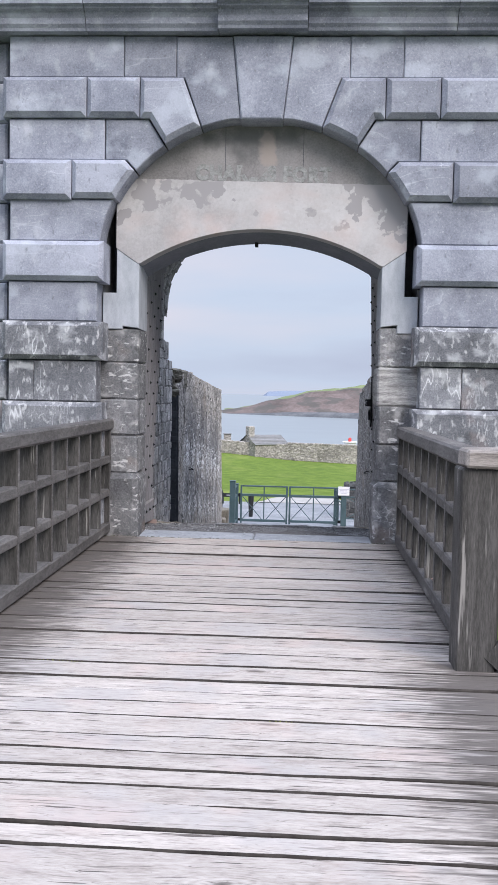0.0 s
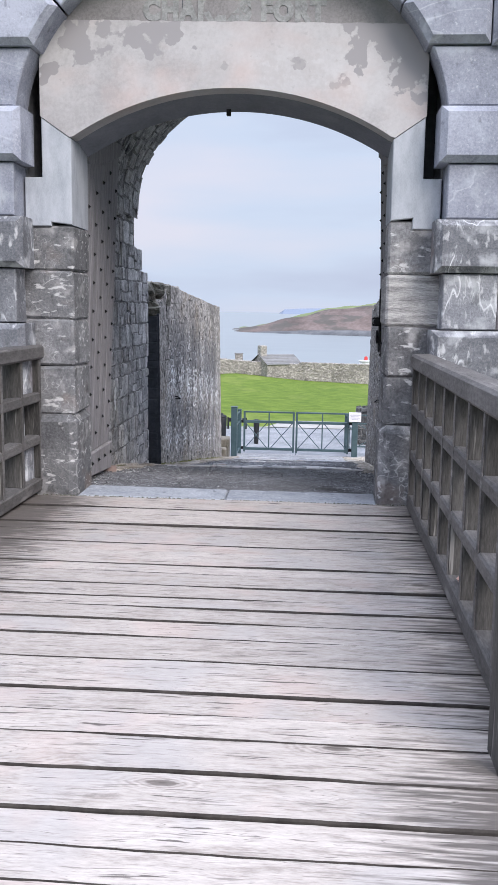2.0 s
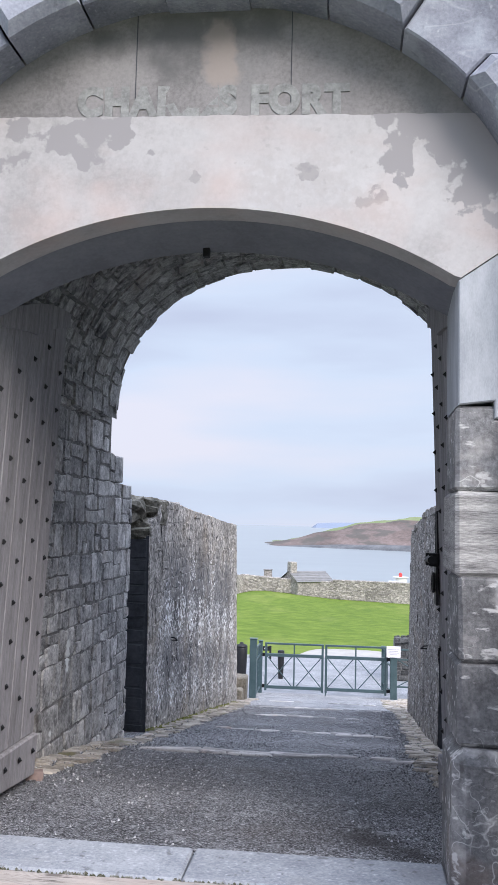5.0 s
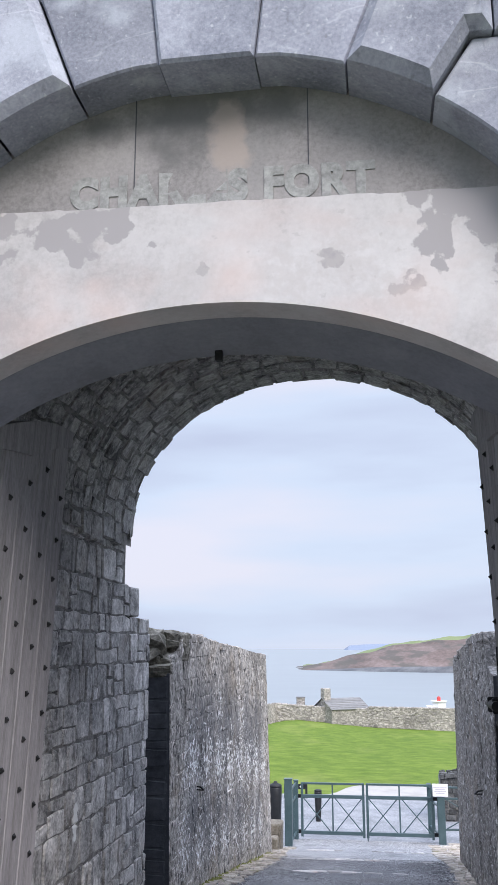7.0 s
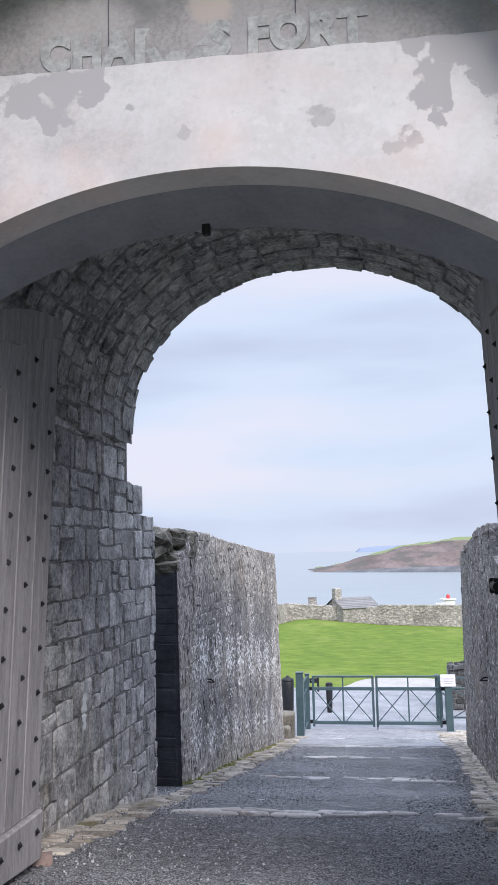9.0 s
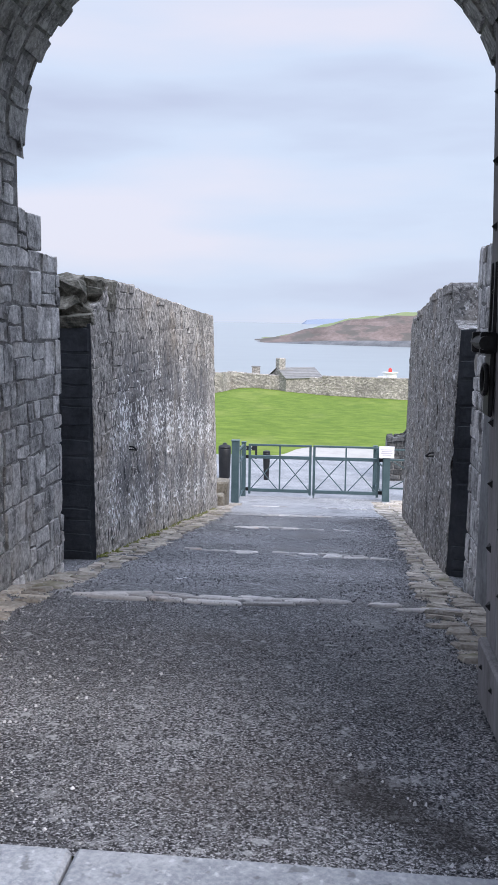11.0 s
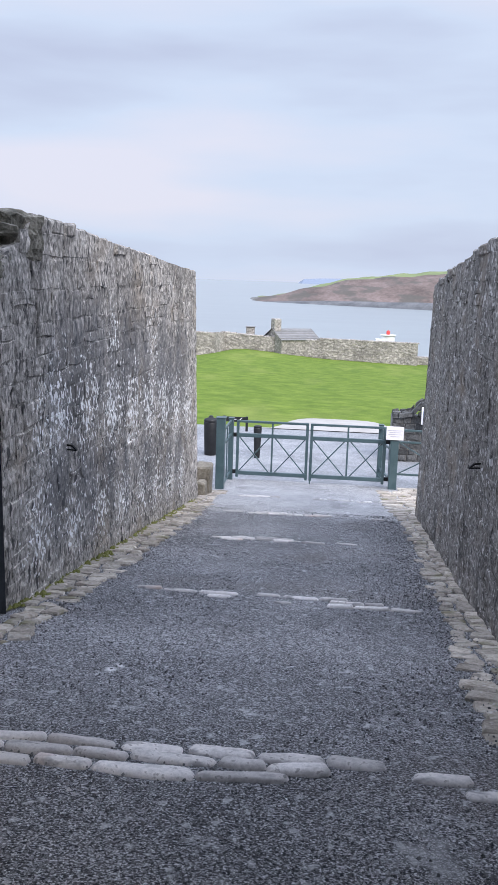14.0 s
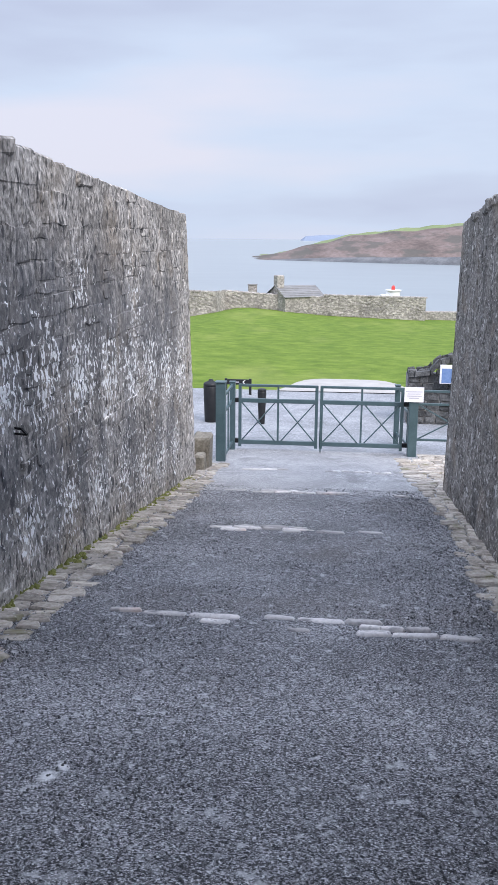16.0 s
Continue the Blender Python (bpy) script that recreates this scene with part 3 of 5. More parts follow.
    mesh = bpy.data.meshes.new(name)
    bm.to_mesh(mesh)
    bm.free()
    if smooth:
        for p in mesh.polygons:
            p.use_smooth = True
    return link(name, mesh, material, parent, label)


def piece(name, verts, faces, material, parent=None, label=""):
    mesh = bpy.data.meshes.new(name)
    mesh.from_pydata(verts, [], faces)
    mesh.update()
    return link(name, mesh, material, parent, label)


def base(name, x, y, z, label, category, group="", kind=""):
    ob = new(name)
    ob.empty_display_size = 0.1
    ob.location = (x, y, z)
    return tagged(ob, label, category, group, kind)


def add_box(bm, x0, x1, y0, y1, z0, z1, bevel=0.0, jitter=0.0, m=None):
    made = bmesh.ops.create_cube(bm, size=1.0)["verts"]
    for v in made:
        v.co = Vector((x0 + (v.co.x + 0.5) * (x1 - x0), y0 + (v.co.y + 0.5) * (y1 - y0), z0 + (v.co.z + 0.5) * (z1 - z0)))
        if jitter:
            v.co += Vector((rnd.uniform(-jitter, jitter), rnd.uniform(-jitter, jitter), rnd.uniform(-jitter, jitter)))
        if m is not None:
            v.co = m @ v.co
    if bevel:
        edges = list({e for v in made for e in v.link_edges})
        bmesh.ops.bevel(bm, geom=edges, offset=bevel, segments=1, affect="EDGES", profile=0.5)
    return bm


def box(*a, **k):
    return add_box(bmesh.new(), *a, **k)


def bar(p, q, w, d, bevel=0.0, up=(0, 0, 1), bm=None):
    """A squared bar from p to q."""
    p, q = Vector(p), Vector(q)
    ax = (q - p).normalized()
    side = ax.cross(Vector(up))
    if side.length < 1e-4:
        side = ax.cross(Vector((1, 0, 0)))
    side.normalize()
    top = side.cross(ax)
    m = Matrix((side, ax, top)).transposed().to_4x4()
    m.translation = (p + q) / 2
    return add_box(bm or bmesh.new(), -w / 2, w / 2, -(q - p).length / 2, (q - p).length / 2, -d / 2, d / 2, bevel, m=m)


def turned(profile, x, y, z, n=20, bm=None):
    """A round thing from (radius, height) pairs."""
    bm = bm or bmesh.new()
    rings = [[bm.verts.new((x + r * math.cos(2 * math.pi * i / n), y + r * math.sin(2 * math.pi * i / n), z + h)) for i in range(n)] for r, h in profile]
    for a, b in zip(rings, rings[1:]):
        for i in range(n):
            bm.faces.new((a[i], a[(i + 1) % n], b[(i + 1) % n], b[i]))
    bm.faces.new(rings[0][::-1])
    bm.faces.new(rings[-1])
    return bm


def offset_poly(poly, d):
    """A closed outline (counter-clockwise) moved inwards by d."""
    out = []
    for i, p in enumerate(poly):
        a, b = Vector(poly[i - 1]), Vector(poly[(i + 1) % len(poly)])
        p = Vector(p)
        u, v = (p - a).normalized(), (b - p).normalized()
        n1, n2 = Vector((-u.y, u.x)), Vector((-v.y, v.x))
        k = n1 + n2
        k = k / max(0.35, 1 + n1.dot(n2))
        out.append(tuple(p + k * d))
    return out


def prism(poly, y_front, y_back, chamfer=0.02):
    """An outline in x and z, facing -y, with a chamfered front edge."""
    area = sum(a[0] * b[1] - b[0] * a[1] for a, b in zip(poly, poly[1:] + poly[:1]))
    if area < 0:
        poly = poly[::-1]
    inner = offset_poly(poly, chamfer)
    n = len(poly)
    verts = [(x, y_front, z) for x, z in inner] + [(x, y_front + chamfer, z) for x, z in poly] + [(x, y_back, z) for x, z in poly]
    faces = [tuple(range(n))]
    for k in (0, n):
        faces += [(k + i, k + n + i, k + n + (i + 1) % n, k + (i + 1) % n) for i in range(n)]
    faces.append(tuple(range(3 * n - 1, 2 * n - 1, -1)))
    return verts, faces


def rubble_stone(place, u0, u1, v0, v1, proud, jit):
    """A rough eight-sided stone on a face; place maps along, up and out to the world."""
    um, vm = u0 + (u1 - u0) * rnd.uniform(0.35, 0.65), v0 + (v1 - v0) * rnd.uniform(0.35, 0.65)
    ease = rnd.uniform(0.0, 0.10) * min(u1 - u0, v1 - v0)
    cs = [(u0 + ease, v0 + ease * 0.6), (um, v0), (u1 - ease * 0.7, v0 + ease * 0.5), (u1, vm), (u1 - ease, v1 - ease * 0.6), (um, v1), (u0 + ease * 0.6, v1 - ease * 0.5), (u0, vm)]
    cs = [(u + rnd.uniform(-jit, jit) * 0.7, v + rnd.uniform(-jit, jit) * 0.7) for u, v in cs]
    n = len(cs)
    cu, cv = sum(c[0] for c in cs) / n, sum(c[1] for c in cs) / n
    verts = [place(u, v, -0.05) for u, v in cs]
    verts += [place(u, v, proud * rnd.uniform(0.1, 0.5)) for u, v in cs]
    k = rnd.uniform(0.86, 0.95)
    verts += [place(cu + (u - cu) * k, cv + (v - cv) * k, proud * rnd.uniform(0.75, 1.2)) for u, v in cs]
    verts.append(place(cu, cv, proud * rnd.uniform(0.85, 1.15)))
    faces = [(2 * n + i, 2 * n + (i + 1) % n, 3 * n) for i in range(n)]
    for s in (0, n):
        faces += [(s + i, s + (i + 1) % n, s + n + (i + 1) % n, s + n + i) for i in range(n)]
    return verts, faces


def rubble_face(parent, place, u0, u1, floor_at, top_at, material, course=(0.13, 0.26), length=(0.16, 0.42), proud=0.03, gap=0.018, jit=0.012, name="stone", keep=1.0, limit=300):
    """Coursed rubble over a face: the first as parts, those past the limit as one joined part."""
    v = min(floor_at(u0), floor_at(u1)) - 0.1
    top = max(top_at(u0 + (u1 - u0) * k / 20) for k in range(21))
    count, joined_v, joined_f = 0, [], []
    while v < top:
        h = rnd.uniform(*course)
        u = u0 + rnd.uniform(-0.15, 0)
        while u < u1:
            w = rnd.uniform(*length)
            a, b = max(u, u0), min(u + w, u1)
            mid = (a + b) / 2
            if b - a > 0.07 and v + h > floor_at(mid) and v + h * 0.7 < top_at(mid) and rnd.random() < keep:
                parts = [(v, v + h)]
                if h > 0.19 and rnd.random() < 0.45:
                    cut = rnd.uniform(0.35, 0.65)
                    parts = [(v, v + h * cut), (v + h * cut, v + h)]
                for s0, s1 in parts:
                    vs, fs = rubble_stone(place, a + gap / 2, b - gap / 2, s0 + gap / 2, s1 - gap / 2, proud * rnd.uniform(0.5, 1.3), jit)
                    if count < limit:
                        piece(name, vs, fs, material, parent)
                    else:
                        o = len(joined_v)
                        joined_v += vs
                        joined_f += [tuple(i + o for i in f) for f in fs]
                    count += 1
            u += w
        v += h
    if joined_v:
        tagged(piece("rubble", joined_v, joined_f, material, parent), kind="stuff")


def sheet(name, us, vs, at, material, parent=None, label=""):
    """A grid of points at(u, v)."""
    verts = [at(u, v) for v in vs for u in us]
    n = len(us)
    faces = [(j * n + i, j * n + i + 1, (j + 1) * n + i + 1, (j + 1) * n + i) for j in range(len(vs) - 1) for i in range(n - 1)]
    ob = piece(name, verts, faces, material, parent, label)
    for p in ob.data.polygons:
        p.use_smooth = True
    return ob


def steps(a, b, d):
    n = max(1, math.ceil(abs(b - a) / d))
    return [a + (b - a) * i / n for i in range(n + 1)]


def interp(x, table):
    for (a, p), (b, q) in zip(table, table[1:]):
        if x <= b:
            return p + (q - p) * max(0.0, min(1.0, (x - a) / (b - a)))
    return table[-1][1]


PROFILE = [(9.29, -0.035), (10.5, -0.12), (12.9, -0.47), (14.3, -0.74), (16.3, -1.06), (19.6, -1.555), (23.0, -2.09), (26.0, -2.54), (27.6, -2.70), (31.0, -2.95), (36.0, -3.10), (40.0, -3.2)]
LAWN_FAR = [(-60, -5.0), (-16, -4.9), (-10.3, -4.67), (-6.5, -4.0), (-3.0, -4.3), (-0.6, -4.58), (6.9, -4.87), (60, -5.4)]


def road_z(y):
    return interp(y, PROFILE)


def land_z(x, y):
    """The lie of the land: moat, lane, lawn, shore."""
    if y < 8.7:
        return -3.4 if y > -1.0 else (-0.12 if y < -1.6 else -1.9)
    if y < 36:
        return road_z(y)
    if y < 80:
        s = min(1.0, (y - 36) / 42)
        return -3.10 + (interp(x, LAWN_FAR) + 3.10) * s
    return interp(x, LAWN_FAR) + (-24 - interp(x, LAWN_FAR)) * min(1.0, (y - 80) / 110)


# ---- ground, water, distance ----
xs = steps(-400, -30, 40) + steps(-24, 24, 2.0) + steps(30, 400, 40)
ys = [-400, -200, -90, -40, -15, -6, -1.61, -1.6, -1.01, -1.0, 0, 3, 6, 8.69, 8.7] + steps(9.3, 40, 0.9) + steps(42, 80, 2) + steps(86, 200, 8)
tagged(sheet("ground", xs, ys, lambda u, v: (u, v, land_z(u, v) - 0.06), M_EARTH), "rough turf ground of the fort, sloping to the sea", "ground", kind="structure")
tagged(sheet("lawn", steps(-40, 40, 1.0), steps(35.0, 79.5, 1.0), lambda u, v: (u, v, land_z(u, v) + 0.02 * noise.noise((u * 0.5, v * 0.5, 0))), M_GRASS), "wide bright green mown lawn", "lawn", kind="structure")
tagged(sheet("water", [-4000, -1500, -500, -100, 0, 100, 500, 1500, 4000], [120, 250, 500, 1000, 2000, 3000, 4700], lambda u, v: (u, v, -20.0), M_SEA), "calm pale grey sea of the harbour mouth", "sea", kind="structure")

RIDGE = [(-84, -20.0), (-72, -19.0), (-55, -15.5), (-35, -9.5), (0, -0.5), (28, 4.5), (55, 7.5), (82, 10.0), (110, 13.5), (160, 18), (260, 24), (420, 20)]


def head_at(u, s):
    r = interp(u, RIDGE)
    shore = 800 - 110 * max(0.0, min(1.0, (u + 70) / 200))
    y = shore + 190 * s
    prof = min(1.0, 0.12 * min(1, s / 0.02) + 0.88 * max(0.0, (s - 0.02) / 0.98) ** 0.75) if s > 0 else 0
    return (u, y, -20.5 + (r + 20.5) * prof + 2.4 * noise.noise((u * 0.05, y * 0.03, 1.0)) * prof)


head = base("headland", 0, 800, -20, "brown heath headland with a green crest across the water", "headland", kind="structure")
us = steps(-84, 420, 6)
sheet("shore_rock", us, steps(-0.02, 0.06, 0.01), head_at, M_CLIFF, head, "dark grey shore rock")
sheet("heath", us, steps(0.06, 0.90, 0.04), head_at, M_HEAD, head, "russet heath slope")
sheet("pasture", us, steps(0.90, 1.0, 0.025) + [1.3], head_at, M_HEADGREEN, head, "green pasture crest")
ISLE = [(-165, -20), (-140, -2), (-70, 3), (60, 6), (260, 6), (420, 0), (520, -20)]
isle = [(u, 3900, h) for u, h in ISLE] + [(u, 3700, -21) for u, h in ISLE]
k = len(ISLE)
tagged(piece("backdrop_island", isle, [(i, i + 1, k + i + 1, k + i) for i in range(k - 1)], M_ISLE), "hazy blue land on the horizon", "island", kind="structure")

# ---- lane ----
tagged(sheet("road", steps(-1.62, 1.78, 0.17), steps(9.29, 14.3, 0.2) + steps(14.45, 22.3, 0.35), lambda u, v: (u, v, road_z(v) + 0.012 * noise.noise((u * 1.3, v * 1.3, 0)) - 0.01 * (u / 1.7) ** 2), M_ASPHALT), "coarse dark asphalt lane sloping down to the gate", "road", kind="structure")
tagged(sheet("road_apron", steps(-1.64, 1.95, 0.2), steps(22.302, 27.6, 0.3), lambda u, v: (u, v, road_z(v) + 0.012 * noise.noise((u * 1.3, v * 1.3, 0)) - 0.01 * (u / 1.7) ** 2), M_ROAD_PALE), "pale worn tarmac apron before the gate", "road", kind="structure")
tagged(sheet("forecourt", steps(-9, 7, 0.5), steps(27.3, 36.4, 0.5), lambda u, v: (u, v, land_z(u, v) - 0.02 + 0.04 * min(1, max(0, (v - 28) / 2))), M_GRAVEL), "pale grey gravel forecourt beyond the gate", "forecourt", kind="structure")
tagged(sheet("side_paving", steps(1.955, 7, 0.4), steps(23.2, 27.6, 0.4), lambda u, v: (u, v, road_z(v) - 0.01), M_FLAG), "pale cobbled verge beside the lane", "paving", kind="structure")
tagged(sheet("side_verge", steps(-9, -1.645, 0.5), steps(24.3, 27.6, 0.4), lambda u, v: (u, v, road_z(v) - 0.01), M_GRAVEL), "pale gravel verge beside the lane", "verge", kind="structure")
tagged(sheet("sand_path", steps(-1.5, 3.0, 0.25), steps(0, 1, 0.2), lambda u, v: (u, 36.2 + v * 3.0 * max(0.02, 1 - abs((u - 0.8) / 1.9) ** 5) , land_z(u, 36.2 + v * 3.0 * max(0.02, 1 - abs((u - 0.8) / 1.9) ** 5)) + 0.045), M_SAND), "pale sandy path at the lawn's edge", "path", kind="structure")


# ---- gatehouse front ----
COURSES = [-1.14, -0.76, -0.38, 0.0, 0.385, 0.77, 1.33, 1.735, 2.115, 2.50, 2.89, 3.28, 3.665, 4.06, 4.445, 4.84]
front = base("wall_front", 0, 8.8, 0, "grey limestone gatehouse front with banded blocks and an arch", "wall", kind="structure")
FRONT, PROUD = 8.785, 8.715
A, B, SPRING = 1.53, 1.335, 2.75


def arch_pt(x):
    return (x, SPRING + B * math.sqrt(max(0.0, 1 - (x / A) ** 2)))


def arc(x0, x1, n=5):
    return [arch_pt(x0 + (x1 - x0) * i / n) for i in range(n + 1)]


def block(poly, proud, name="stone_block", material=None):
    y = (PROUD if proud else FRONT) + rnd.uniform(-0.008, 0.008)
    vs, fs = prism(poly, y, 9.06, 0.045 if proud else 0.009)
    low = max(p[1] for p in poly) < 2.3
    return piece(name, vs, fs, material or (M_ASHLAR_LOW if low else M_ASHLAR), front)


g = 0.004
z = COURSES
key = [(-0.2, arch_pt(0.2)[1] - 0.02), (0.2, arch_pt(0.2)[1] - 0.02), (0.285, 4.83), (-0.285, 4.83)]
vs, fs = prism(key, FRONT - 0.03, 9.06, 0.014)
piece("keystone", vs, fs, M_ASHLAR, front)
for sg in (-1, 1):
    def P(pts):
        return [(sg * x, zz) for x, zz in pts]
    block(P([(0.205, arch_pt(0.2)[1] - 0.01)] + arc(0.24, 0.575)[1:] + [(0.745, z[14] - g), (0.825, z[14] - g), (0.825, 4.83), (0.29, 4.83)]), False, "voussoir")
    block(P(arc(0.585, 0.92) + [(1.075, z[13]), (1.165, z[13]), (1.165, z[14] - 2 * g), (0.755, z[14] - 2 * g)]), True, "voussoir")
    block(P(arc(0.93, 1.205) + [(1.295, z[12] + g), (1.505, z[12] + g), (1.505, z[13] - g), (1.09, z[13] - g)]), False, "voussoir")
    block(P(arc(1.215, 1.385) + [(1.397, z[11] + 0.02), (1.82, z[11] + 0.02), (1.82, z[12] - g), (1.31, z[12] - g)]), True, "voussoir")
    e_arc = [(A * math.cos(q), SPRING + B * math.sin(q)) for q in (0.105, 0.2, 0.3, 0.4)]
    block(P([(1.60, z[10] + g)] + [(x + 0.03, zz) for x, zz in e_arc if zz < z[11] - 0.02] + [(1.43, z[11] + 0.012), (2.44, z[11] + 0.012), (2.44, z[10] + g)]), False)
    far = 2.45
    for a, b, c in ((0.83, 1.33, 14), (1.335, far, 14), (1.175, 1.68, 13), (1.69, far + 0.05, 13), (1.515, far, 12), (1.83, far + 0.05, 11)):
        block(P([(a, z[c] + g), (b, z[c] + g), (b, z[c + 1] - g), (a, z[c + 1] - g)]), c in (13, 11))
    for c in range(0, 10):
        proud = c in (9, 7, 5, 3, 1)
        a, b = (1.505, far + 0.05) if proud else (1.575, far)
        if c in (2, 4, 6) and rnd.random() < 0.5:
            mid = rnd.uniform(1.9, 2.2)
            block(P([(a, z[c] + g), (mid, z[c] + g), (mid, z[c + 1] - g), (a, z[c + 1] - g)]), proud)
            a = mid + g
        block(P([(a, z[c] + g), (b, z[c] + g), (b, z[c + 1] - g), (a, z[c + 1] - g)]), proud)
    # curtain wall set back beside the pilaster
    for c in range(0, 15):
        x0 = 2.52
        while x0 < 6.4:
            x1 = min(6.6, x0 + rnd.uniform(0.7, 1.2))
            vs, fs = prism(P([(x0, z[c] + g), (x1 - g, z[c] + g), (x1 - g, z[c + 1] - g), (x0, z[c + 1] - g)]), 8.93 + rnd.uniform(-0.01, 0.01), 9.06, 0.02)
            piece("stone_block", vs, fs, M_ASHLAR_LOW if c < 8 else M_ASHLAR, front)
            x0 = x1

# moulded cornice: lengths of stone with a cyma face
CORNICE = [(8.80, 4.845), (8.735, 4.845), (8.725, 4.87), (8.70, 4.90), (8.69, 4.95), (8.665, 4.99), (8.625, 5.01), (8.62, 5.03), (8.585, 5.04), (8.575, 5.16), (8.57, 5.34), (8.80, 5.40)]
for x0, x1, out in ((-6.6, -4.2, 0), (-4.2, -2.6, 0), (-2.6, -1.68, 0.05), (-1.68, -0.42, 0.05), (-0.42, 0.42, 0.11), (0.42, 1.80, 0.05), (1.80, 2.6, 0.05), (2.6, 4.3, 0), (4.3, 6.6, 0)):
    n = len(CORNICE)
    vs = [(x, y - out if y < 8.79 else 9.06, zz) for x in (x0 + 0.003, x1 - 0.003) for y, zz in CORNICE]
    fs = [(i, (i + 1) % n, n + (i + 1) % n, n + i) for i in range(n)] + [tuple(range(n))[::-1], tuple(range(n, 2 * n))]
    piece("cornice_stone", vs, fs, M_ASHLAR, front)

# solid masonry behind the facing
core = base("wall_core", 0, 9.2, 0, "solid masonry of the gatehouse", "wall", kind="structure")
for sg in (-1, 1):
    for a, b, y0, y1, z0, z1 in ((1.70, 6.6, 9.062, 13.4, -3.6, 5.2), (1.56, 1.70, 9.062, 9.60, -3.6, 5.2)):
        lo, hi = sorted((sg * a, sg * b))
        part("masonry", box(lo, hi, y0, y1, z0, z1), M_CORE, core)
    lo, hi = sorted((sg * 1.435, sg * 1.558))
    # slot depth is suggested by the back's black colour, shade painted in
    part("slot_back", box(lo, hi, 9.47, 9.60, 2.3, 4.3), M_BLACK_STONE, core)
part("parapet", box(-6.6, 6.6, 9.062, 13.4, 5.2, 5.42), M_CORE, core)
part("foundation", box(-1.70, 1.70, 8.92, 9.60, -3.6, -0.20), M_CORE, core)

# render panel over the gate, with the segmental soffit
RISE, HALF = 0.355, 1.2
RAD = (HALF ** 2 + RISE ** 2) / (2 * RISE)


def seg_z(x):
    return 2.705 + RISE - RAD + math.sqrt(max(0, RAD ** 2 - x ** 2))


tymp = base("wall_panel", 0, 9.0, 3.3, "peeling pale render panel with raised lettering over the gate", "wall panel", kind="structure")


def panel(name, y0, y1, low, high, x_lim, material, n=40):
    xs2 = [-x_lim + 2 * x_lim * i / n for i in range(n + 1)]
    lo, hi = [(x, low(x)) for x in xs2], [(x, max(low(x) + 0.005, high(x))) for x in xs2]
    vs = [(x, y0, q) for x, q in lo] + [(x, y0, q) for x, q in hi] + [(x, y1, q) for x, q in lo] + [(x, y1, q) for x, q in hi]
    m = n + 1
    fs = []
    for i in range(n):
        fs += [(i, i + 1, m + i + 1, m + i), (2 * m + i, 3 * m + i, 3 * m + i + 1, 2 * m + i + 1), (i, 2 * m + i, 2 * m + i + 1, i + 1), (m + i, m + i + 1, 3 * m + i + 1, 3 * m + i)]
    fs += [(0, m, 3 * m, 2 * m), (n, 2 * m + n, 3 * m + n, m + n)]
    return piece(name, vs, fs, material, tymp)


def low_edge(x):
    return seg_z(x) if abs(x) < 1.2 else 2.705 + (abs(x) - 1.2) * 0.68


def split_z(x):
    return 3.518 + 0.010 * noise.noise((x * 6, 0, 3)) + 0.006 * noise.noise((x * 25, 0, 3)) - 0.018 * x


panel("render", 8.985, 9.165, low_edge, lambda x: min(split_z(x), arch_pt(x)[1] + 0.05), 1.43, M_STUCCO, 90)
panel("stone_panel", 9.0, 9.10, lambda x: split_z(x) - 0.01, lambda x: arch_pt(x)[1] + 0.06, 1.27, M_TYMP, 60)
for sx in (-0.36, 0.405):
    part("panel_joint", box(sx - 0.002, sx + 0.002, 8.997, 9.01, 3.50, arch_pt(sx)[1]), M_BLACK_STONE, tymp)
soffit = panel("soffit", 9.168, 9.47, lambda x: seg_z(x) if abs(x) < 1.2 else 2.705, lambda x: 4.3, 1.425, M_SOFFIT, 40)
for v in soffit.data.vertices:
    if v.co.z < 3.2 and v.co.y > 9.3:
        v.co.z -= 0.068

# raised letters
text = bpy.data.curves.new("lettering", "FONT")
text.body = "CHARLES FORT"
text.size = 0.145
text.extrude = 0.0035
text.offset = 0.010
text.space_character = 1.15
text.align_x = "CENTER"
tmp = bpy.data.objects.new("lettering", text)
letters = bpy.data.meshes.new_from_object(tmp)
wide = max(v.co.x for v in letters.vertices) - min(v.co.x for v in letters.vertices)
for v in letters.vertices:
    worn = -0.20 < v.co.x * 1.335 / wide < 0.03 and v.co.y > 0.045
    v.co = Vector((v.co.x * 1.335 / wide + 0.015, 8.999 - v.co.z * (0.06 if -0.24 < v.co.x * 1.32 / wide < 0.10 else 1.0), 3.536 + 1.3 * v.co.y - 0.018 * v.co.x))
    if worn:
        v.co.y = 9.012
bpy.data.objects.remove(tmp)
link("lettering", letters, M_LETTER, tymp, "raised grey letters")

# jamb piers
for sg, levels in ((-1, [0.0, 0.62, 1.00, 1.36, 1.73, 2.07]), (1, [0.0, 0.60, 0.97, 1.35, 1.73, 2.12])):
    pier = base("jamb_pier", sg * 1.38, 9.2, 0, "grey veined stone jamb pier topped with pale cement", "pier", "jamb piers", "structure")
    for i, (a, b) in enumerate(zip(levels, levels[1:])):
        inner = 1.175 if i == 0 else 1.195 + rnd.uniform(-0.006, 0.006)
        lo, hi = sorted((sg * inner, sg * 1.60))
        y0 = 8.92 if i == 0 else 9.0 + rnd.uniform(-0.008, 0.008)
        part("pier_stone", box(lo, hi, y0, 9.47, a - (0.2 if i == 0 else 0), b - 0.006, 0.055 if i == 0 else 0.018, 0.008), M_LAMINATE if sg > 0 and i == 3 else M_PIER, pier)
    top = levels[-1]
